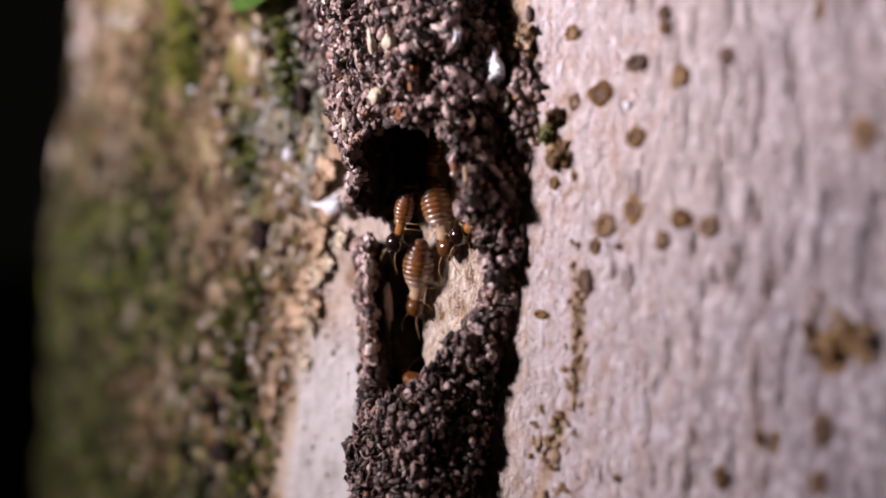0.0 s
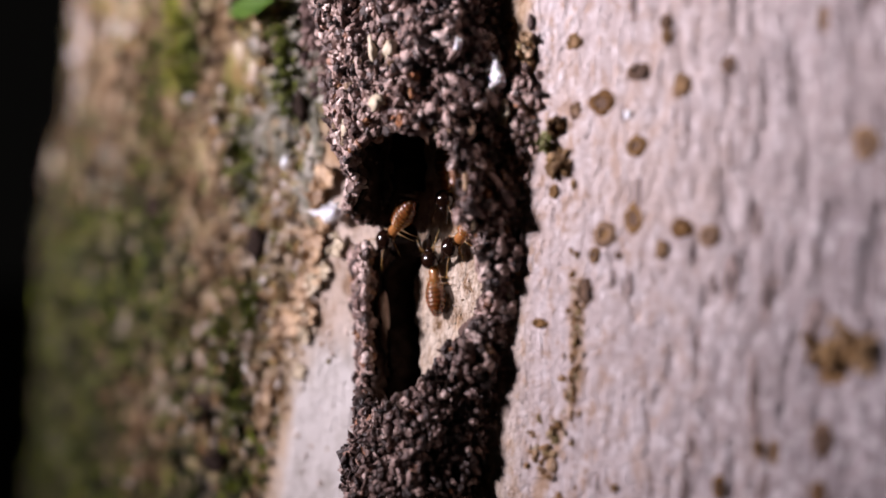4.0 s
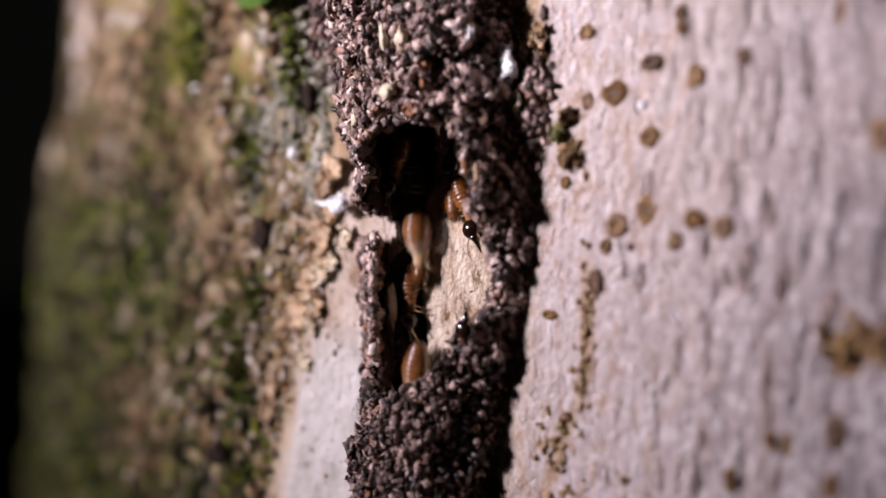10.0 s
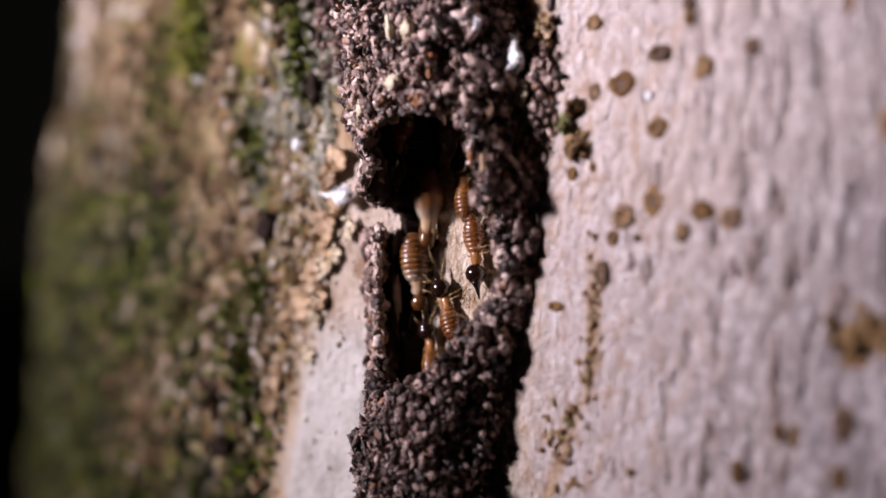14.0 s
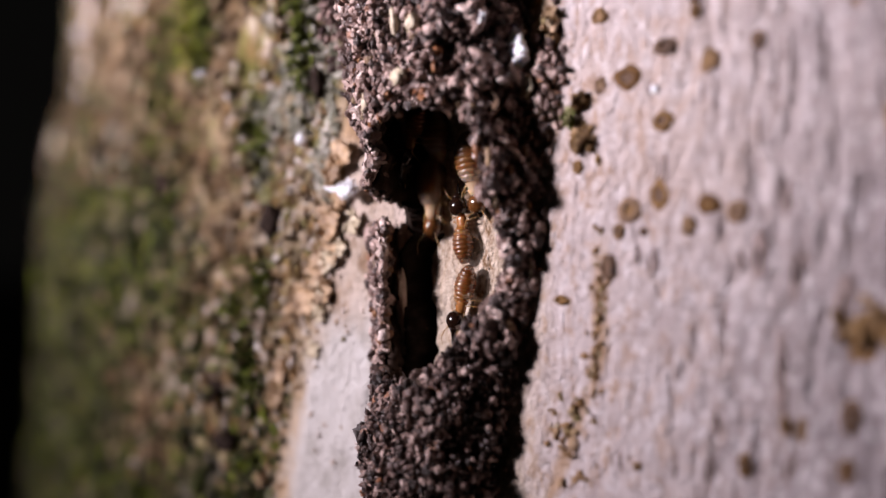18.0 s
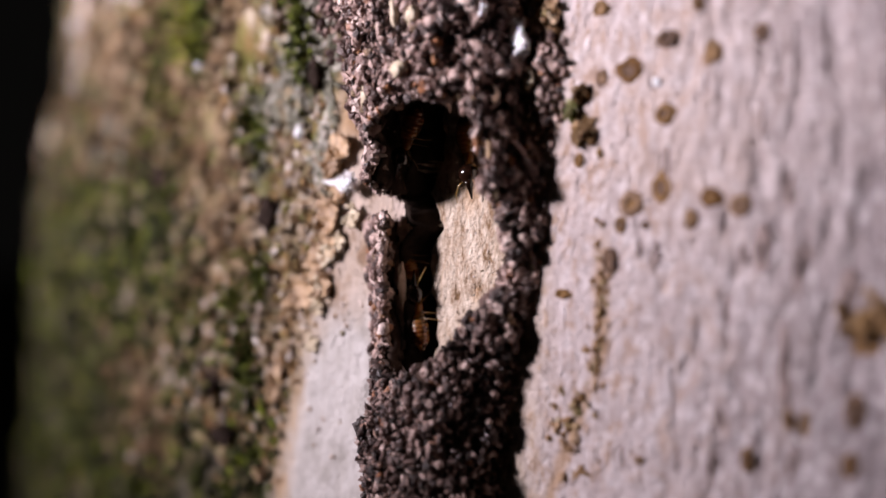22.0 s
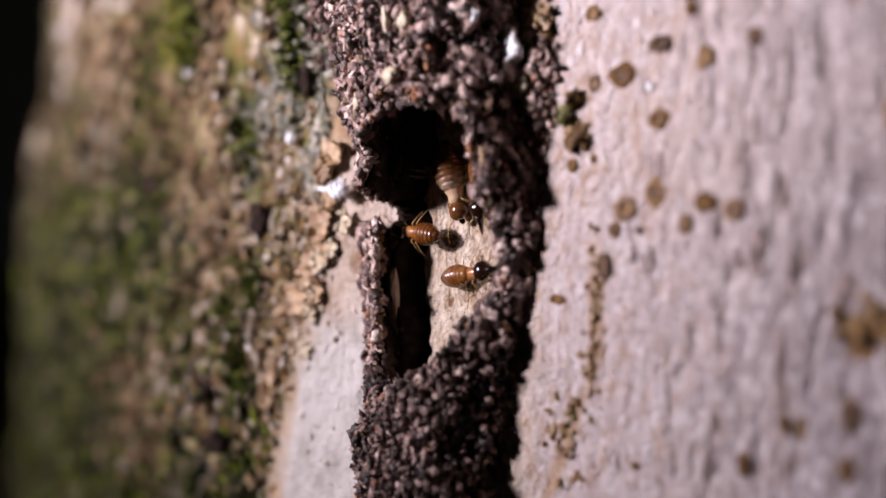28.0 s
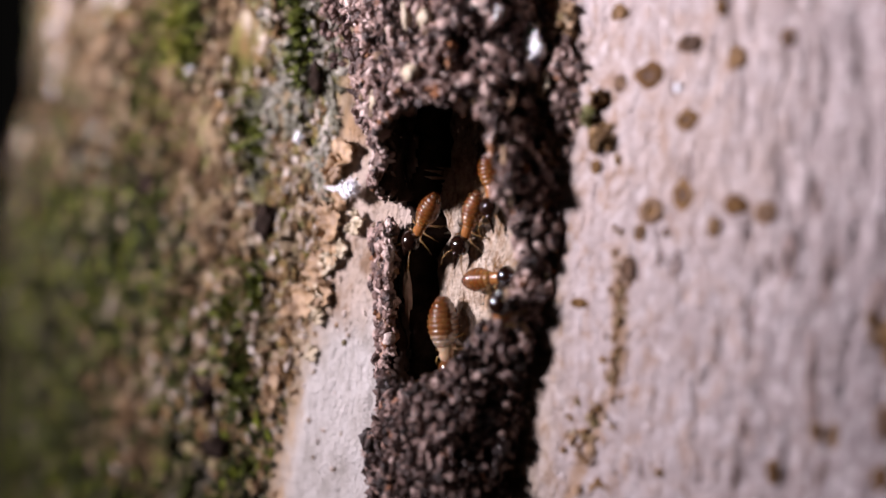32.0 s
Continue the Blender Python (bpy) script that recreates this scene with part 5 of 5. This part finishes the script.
    walk(SOLDIERS[9], [(0, on_bark(1.20, 19.50, FLOOR, -90)), (25.4, on_bark(1.20, 19.50, FLOOR, -90)), (26.5, on_bark(0.79, -0.01, FLOOR, -77)), (27, on_bark(0.89, -0.99, FLOOR, -36)), (27.5, on_bark(1.00, -1.97, FLOOR, 4)), (28, on_bark(1.78, -2.55, FLOOR, 8)), (29, on_bark(2.11, -2.69, FLOOR, 7)), (30, on_bark(1.82, -2.41, FLOOR, 9)), (31, on_bark(2.11, -3.88, FLOOR, -13)), (32, on_bark(2.38, -2.75, FLOOR, 5))])
    stride(SOLDIERS[9], 26.1, 32)
    walk(SOLDIERS[10], [(0, on_bark(0.60, -24.50, FLOOR, 90)), (2.3, on_bark(0.60, -24.50, FLOOR, 90)), (2.8, on_bark(-2.17, -3.95, FLOOR, 101)), (3, on_bark(-2.69, -3.28, FLOOR, 108)), (3.5, on_bark(-2.23, -1.38, FLOOR, 100)), (4.2, on_bark(-2.56, 2.24, FLOOR, 96)), (5, on_bark(0.20, 23.50, FLOOR, 90)), (32, on_bark(0.20, 23.50, FLOOR, 90))])
    stride(SOLDIERS[10], 2.4, 4.6)
    walk(SOLDIERS[11], [(0, on_bark(0.20, -28.50, FLOOR, 90)), (13.4, on_bark(0.20, -28.50, FLOOR, 90)), (14, on_bark(-4.09, -6.37, FLOOR, 97)), (14.5, on_bark(-4.25, -3.13, FLOOR, 96)), (15.2, on_bark(-4.38, 1.49, FLOOR, 94)), (16, on_bark(-0.80, 27.50, FLOOR, 90)), (32, on_bark(-0.80, 27.50, FLOOR, 90))])
    stride(SOLDIERS[11], 13.6, 15.6)
    walk(SOLDIERS[12], [(0, on_bark(-0.20, -32.50, FLOOR, 90)), (27.6, on_bark(-0.20, -32.50, FLOOR, 90)), (28.4, on_bark(-3.33, -9.18, FLOOR, 98)), (29, on_bark(-3.39, -7.34, FLOOR, 96)), (29.5, on_bark(1.2, -6.4, FLOOR + 2.0, 80, -15)), (30, on_bark(4.9, -5.1, FLOOR + 3.8, 66, -16)), (31, on_bark(5.0, -4.7, FLOOR + 3.8, 66, -16)), (32, on_bark(4.9, -4.2, FLOOR + 3.8, 70, -16))])
    stride(SOLDIERS[12], 28, 32)
    walk(SOLDIERS[13], [(0, on_bark(-0.60, -36.50, FLOOR, 90)), (29, on_bark(-0.60, -36.50, FLOOR, 90)), (30, on_bark(-7.54, -7.69, FLOOR, 102)), (31, on_bark(-7.62, -9.25, FLOOR, 109)), (32, on_bark(-7.77, -8.25, FLOOR, 107))])
    stride(SOLDIERS[13], 29.6, 32)
    walk(WORKERS[0], [(0, on_bark(-4.48, -4.25, FLOOR, -103)), (0.5, on_bark(-2.77, -9.24, FLOOR, -91)), (0.9, on_bark(-1.00, -40.50, FLOOR, -90)), (32, on_bark(-1.00, -40.50, FLOOR, -90))])
    stride(WORKERS[0], 0, 0.9)
    walk(WORKERS[1], [(0, on_bark(-1.03, 0.15, FLOOR, -77)), (1, on_bark(-3.01, 0.05, FLOOR, -74)), (1.5, on_bark(-3.75, -2.19, FLOOR, -79)), (2, on_bark(-3.93, -5.66, FLOOR, -79)), (2.4, on_bark(-2.90, -10.10, FLOOR, -82)), (2.9, on_bark(0.60, -44.50, FLOOR, -90)), (32, on_bark(0.60, -44.50, FLOOR, -90))])
    stride(WORKERS[1], 0, 2.8)
    walk(WORKERS[2], [(0, on_bark(-0.80, 47.50, FLOOR, -90)), (2.5, on_bark(-0.80, 47.50, FLOOR, -90)), (3, on_bark(-4.27, -2.47, FLOOR, -91)), (3.5, on_bark(-2.45, -6.35, FLOOR, -81)), (4.1, on_bark(0.20, -48.50, FLOOR, -90)), (32, on_bark(0.20, -48.50, FLOOR, -90))])
    stride(WORKERS[2], 2.6, 3.9)
    walk(WORKERS[3], [(0, on_bark(0.70, 15.50, FLOOR, -90)), (5, on_bark(0.70, 15.50, FLOOR, -90)), (5.5, on_bark(-2.94, -1.28, FLOOR, -83)), (6, on_bark(-1.45, -5.89, FLOOR, -76)), (6.5, on_bark(-2.28, -10.96, FLOOR, -85)), (6.9, on_bark(-0.20, -16.50, FLOOR, -90)), (32, on_bark(-0.20, -16.50, FLOOR, -90))])
    stride(WORKERS[3], 5.1, 6.9)
    walk(WORKERS[4], [(0, on_bark(-0.30, 19.50, FLOOR, -90)), (7.1, on_bark(-0.30, 19.50, FLOOR, -90)), (7.5, on_bark(-4.55, 1.82, FLOOR, -91)), (8, on_bark(-4.91, -2.43, FLOOR, -95)), (8.5, on_bark(-4.03, -6.72, FLOOR, -94)), (9, on_bark(-4.34, -10.37, FLOOR, -95)), (9.5, on_bark(-0.60, -20.50, FLOOR, -90)), (32, on_bark(-0.60, -20.50, FLOOR, -90))])
    stride(WORKERS[4], 7.1, 9.4)
    walk(WORKERS[5], [(0, on_bark(1.20, 23.50, FLOOR, -90)), (8.3, on_bark(1.20, 23.50, FLOOR, -90)), (9, on_bark(-4.72, -1.63, FLOOR, -90)), (9.5, on_bark(-3.61, -6.11, FLOOR, -89)), (10, on_bark(-4.75, -11.97, FLOOR, -99)), (10.4, on_bark(-1.00, -24.50, FLOOR, -90)), (32, on_bark(-1.00, -24.50, FLOOR, -90))])
    stride(WORKERS[5], 8.6, 10.4)
    walk(WORKERS[6], [(0, on_bark(0.20, 27.50, FLOOR, -90)), (9.5, on_bark(0.20, 27.50, FLOOR, -90)), (10, on_bark(-4.47, -1.82, FLOOR, -89)), (10.5, on_bark(-3.82, -7.04, FLOOR, -90)), (11, on_bark(-4.45, -11.53, FLOOR, -97)), (11.5, on_bark(0.60, -28.50, FLOOR, -90)), (32, on_bark(0.60, -28.50, FLOOR, -90))])
    stride(WORKERS[6], 9.6, 11.4)
    walk(WORKERS[7], [(0, on_bark(-0.80, 31.50, FLOOR, -90)), (11, on_bark(-0.80, 31.50, FLOOR, -90)), (11.5, on_bark(-4.01, -4.65, FLOOR, -90)), (12, on_bark(-4.71, -10.22, FLOOR, -98)), (12.5, on_bark(0.20, -32.50, FLOOR, -90)), (32, on_bark(0.20, -32.50, FLOOR, -90))])
    stride(WORKERS[7], 11.1, 12.4)
    walk(WORKERS[8], [(0, on_bark(0.70, 35.50, FLOOR, -90)), (12, on_bark(0.70, 35.50, FLOOR, -90)), (12.5, on_bark(-4.43, -1.64, FLOOR, -88)), (13, on_bark(-3.99, -5.84, FLOOR, -83)), (13.5, on_bark(-4.39, -10.96, FLOOR, -91)), (14, on_bark(-0.20, -36.50, FLOOR, -90)), (32, on_bark(-0.20, -36.50, FLOOR, -90))])
    stride(WORKERS[8], 12.1, 13.9)
    walk(WORKERS[9], [(0, on_bark(-0.30, 39.50, FLOOR, -90)), (13.4, on_bark(-0.30, 39.50, FLOOR, -90)), (14, on_bark(-4.45, 0.15, FLOOR, -99)), (14.6, on_bark(-4.22, -5.62, FLOOR, -91)), (15.1, on_bark(-0.60, -40.50, FLOOR, -90)), (32, on_bark(-0.60, -40.50, FLOOR, -90))])
    stride(WORKERS[9], 13.6, 15)
    walk(WORKERS[10], [(0, on_bark(1.20, 43.50, FLOOR, -90)), (13, on_bark(1.20, 43.50, FLOOR, -90)), (13.5, on_bark(-5.07, -0.56, FLOOR, -89)), (14, on_bark(-5.09, -4.53, FLOOR, -85)), (14.5, on_bark(-4.65, -10.21, FLOOR, -88)), (15, on_bark(-1.00, -44.50, FLOOR, -90)), (32, on_bark(-1.00, -44.50, FLOOR, -90))])
    stride(WORKERS[10], 13.1, 14.9)
    walk(WORKERS[11], [(0, on_bark(0.20, 47.50, FLOOR, -90)), (15.8, on_bark(0.20, 47.50, FLOOR, -90)), (16.5, on_bark(-5.06, -7.19, FLOOR, -91)), (17, on_bark(-5.02, -11.31, FLOOR, -90)), (17.4, on_bark(0.60, -48.50, FLOOR, -90)), (32, on_bark(0.60, -48.50, FLOOR, -90))])
    stride(WORKERS[11], 16.1, 17.4)
    walk(WORKERS[12], [(0, on_bark(-0.80, 15.50, FLOOR, -90)), (16, on_bark(-0.80, 15.50, FLOOR, -90)), (17, on_bark(0.83, 1.55, FLOOR, -71)), (18, on_bark(0.31, 2.25, FLOOR, -81)), (19, on_bark(-0.65, 5.59, FLOOR, -79)), (19.8, on_bark(-0.80, 15.50, FLOOR, -90)), (32, on_bark(-0.80, 15.50, FLOOR, -90))])
    stride(WORKERS[12], 16.6, 19.4)
    walk(WORKERS[13], [(0, on_bark(0.70, 19.50, FLOOR, -90)), (17, on_bark(0.70, 19.50, FLOOR, -90)), (18, on_bark(-3.90, 4.49, FLOOR, -89)), (18.5, on_bark(-5.39, 1.07, FLOOR, -98)), (19, on_bark(-6.04, -2.41, FLOOR, -104)), (19.5, on_bark(-4.60, -7.96, FLOOR, -93)), (20, on_bark(-4.95, -9.76, FLOOR, -93)), (20.6, on_bark(-0.20, -20.50, FLOOR, -90)), (32, on_bark(-0.20, -20.50, FLOOR, -90))])
    stride(WORKERS[13], 17.6, 20.4)
    walk(WORKERS[14], [(0, on_bark(-0.30, 23.50, FLOOR, -90)), (17.2, on_bark(-0.30, 23.50, FLOOR, -90)), (18, on_bark(-4.40, 0.67, FLOOR, -93)), (18.5, on_bark(-4.43, -4.13, FLOOR, -90)), (19, on_bark(-4.13, -9.43, FLOOR, -85)), (19.5, on_bark(-0.60, -24.50, FLOOR, -90)), (32, on_bark(-0.60, -24.50, FLOOR, -90))])
    stride(WORKERS[14], 17.6, 19.4)
    walk(WORKERS[15], [(0, on_bark(1.20, 27.50, FLOOR, -90)), (22.2, on_bark(1.20, 27.50, FLOOR, -90)), (23, on_bark(-2.98, 1.18, FLOOR, -83)), (24, on_bark(-2.71, -2.67, FLOOR, -81)), (24.5, on_bark(-1.48, -5.93, FLOOR, -90)), (25, on_bark(-2.50, -10.77, FLOOR, -81)), (25.5, on_bark(-1.00, -28.50, FLOOR, -90)), (32, on_bark(-1.00, -28.50, FLOOR, -90))])
    stride(WORKERS[15], 22.6, 25.4)
    walk(WORKERS[16], [(0, on_bark(0.60, -32.50, FLOOR, 90)), (23.3, on_bark(0.60, -32.50, FLOOR, 90)), (24, on_bark(-5.05, -5.48, FLOOR, 111)), (24.5, on_bark(-4.63, -0.03, FLOOR, 99)), (25, on_bark(-4.14, 5.44, FLOOR, 96)), (25.6, on_bark(0.20, 31.50, FLOOR, 90)), (32, on_bark(0.20, 31.50, FLOOR, 90))])
    stride(WORKERS[16], 23.6, 25.4)
    walk(WORKERS[17], [(0, on_bark(-0.80, 35.50, FLOOR, -90)), (24.2, on_bark(-0.80, 35.50, FLOOR, -90)), (25, on_bark(-1.79, -0.15, FLOOR, -100)), (25.5, on_bark(-2.70, -4.52, FLOOR, -97)), (26, on_bark(-3.29, -10.66, FLOOR, -92)), (26.4, on_bark(0.20, -36.50, FLOOR, -90)), (32, on_bark(0.20, -36.50, FLOOR, -90))])
    stride(WORKERS[17], 24.6, 26.4)
    walk(SOLDIERS[14], [(0, on_bark(-0.20, -40.50, FLOOR, 90)), (24.3, on_bark(-0.20, -40.50, FLOOR, 90)), (25, on_bark(-5.29, -3.88, FLOOR, 116)), (25.5, on_bark(-4.80, 0.41, FLOOR, 101)), (26.2, on_bark(0.70, 39.50, FLOOR, 90)), (32, on_bark(0.70, 39.50, FLOOR, 90))])
    stride(SOLDIERS[14], 24.6, 25.9)
    walk(WORKERS[18], [(0, on_bark(-0.30, 43.50, FLOOR, -90)), (27, on_bark(-0.30, 43.50, FLOOR, -90)), (28, on_bark(-0.88, 1.68, FLOOR, -75)), (29, on_bark(-2.46, 0.31, FLOOR, -98)), (29.5, on_bark(-3.19, -3.19, FLOOR, -93)), (30, on_bark(-3.01, -5.90, FLOOR, -85)), (30.5, on_bark(-3.11, -9.80, FLOOR, -95)), (31, on_bark(-0.60, -44.50, FLOOR, -90)), (32, on_bark(-0.60, -44.50, FLOOR, -90))])
    stride(WORKERS[18], 27.6, 30.9)
    walk(WORKERS[19], [(0, on_bark(1.20, 47.50, FLOOR, -90)), (28, on_bark(1.20, 47.50, FLOOR, -90)), (28.5, on_bark(-5.07, 1.52, FLOOR, -99)), (29, on_bark(-6.41, -2.23, FLOOR, -110)), (30, on_bark(-6.01, -3.56, FLOOR, -94)), (31, on_bark(-4.93, -9.33, FLOOR, -83)), (31.6, on_bark(-1.00, -48.50, FLOOR, -90)), (32, on_bark(-1.00, -48.50, FLOOR, -90))])
    stride(WORKERS[19], 28.1, 31.4)
    walk(WORKERS[20], [(0, on_bark(0.20, 15.50, FLOOR, -90)), (29.8, on_bark(0.20, 15.50, FLOOR, -90)), (30.5, on_bark(-3.90, -0.85, FLOOR, -86)), (31, on_bark(-3.08, -6.68, FLOOR, -84)), (31.5, on_bark(-3.18, -10.38, FLOOR, -94)), (32, on_bark(0.60, -16.50, FLOOR, -90))])
    stride(WORKERS[20], 30.1, 31.9)
    walk(WORKERS[21], [(0, on_bark(-0.80, 19.50, FLOOR, -90)), (30.6, on_bark(-0.80, 19.50, FLOOR, -90)), (31.5, on_bark(-3.68, -3.92, FLOOR, -91)), (32, on_bark(-3.22, -9.46, FLOOR, -87))])
    stride(WORKERS[21], 31.1, 32)
    walk(SOLDIERS[15], [(0, on_bark(0.70, 23.50, FLOOR, -90)), (28, on_bark(0.70, 23.50, FLOOR, -90)), (28.5, on_bark(-5.45, -2.63, FLOOR, -94)), (29, on_bark(-5.80, -8.13, FLOOR, -91)), (29.5, on_bark(-5.12, -12.72, FLOOR, -87)), (29.9, on_bark(-0.20, -24.50, FLOOR, -90)), (32, on_bark(-0.20, -24.50, FLOOR, -90))])
    stride(SOLDIERS[15], 28.1, 29.9)
    walk(WORKERS[22], [(0, on_bark(-0.30, 27.50, FLOOR, -90)), (3.6, on_bark(-0.30, 27.50, FLOOR, -90)), (4.2, on_bark(-3.47, 1.42, FLOOR, -90)), (4.7, on_bark(-2.90, -4.48, FLOOR, -85)), (5.2, on_bark(-3.87, -9.99, FLOOR, -93)), (5.6, on_bark(-0.60, -28.50, FLOOR, -90)), (32, on_bark(-0.60, -28.50, FLOOR, -90))])
    stride(WORKERS[22], 3.8, 5.6)
    walk(WORKERS[23], [(0, on_bark(1.20, 31.50, FLOOR, -90)), (14.6, on_bark(1.20, 31.50, FLOOR, -90)), (15.2, on_bark(-4.95, -0.18, FLOOR, -91)), (15.7, on_bark(-4.25, -5.55, FLOOR, -87)), (16.1, on_bark(-4.69, -10.94, FLOOR, -91)), (16.4, on_bark(-1.00, -32.50, FLOOR, -90)), (32, on_bark(-1.00, -32.50, FLOOR, -90))])
    stride(WORKERS[23], 14.8, 16.5)
    walk(WORKERS[24], [(0, on_bark(0.20, 35.50, FLOOR, -90)), (25.6, on_bark(0.20, 35.50, FLOOR, -90)), (26.2, on_bark(-4.38, 0.02, FLOOR, -94)), (26.7, on_bark(-3.90, -5.32, FLOOR, -87)), (27.2, on_bark(-4.51, -10.68, FLOOR, -92)), (27.5, on_bark(0.60, -36.50, FLOOR, -90)), (32, on_bark(0.60, -36.50, FLOOR, -90))])
    stride(WORKERS[24], 25.8, 27.6)


motions()
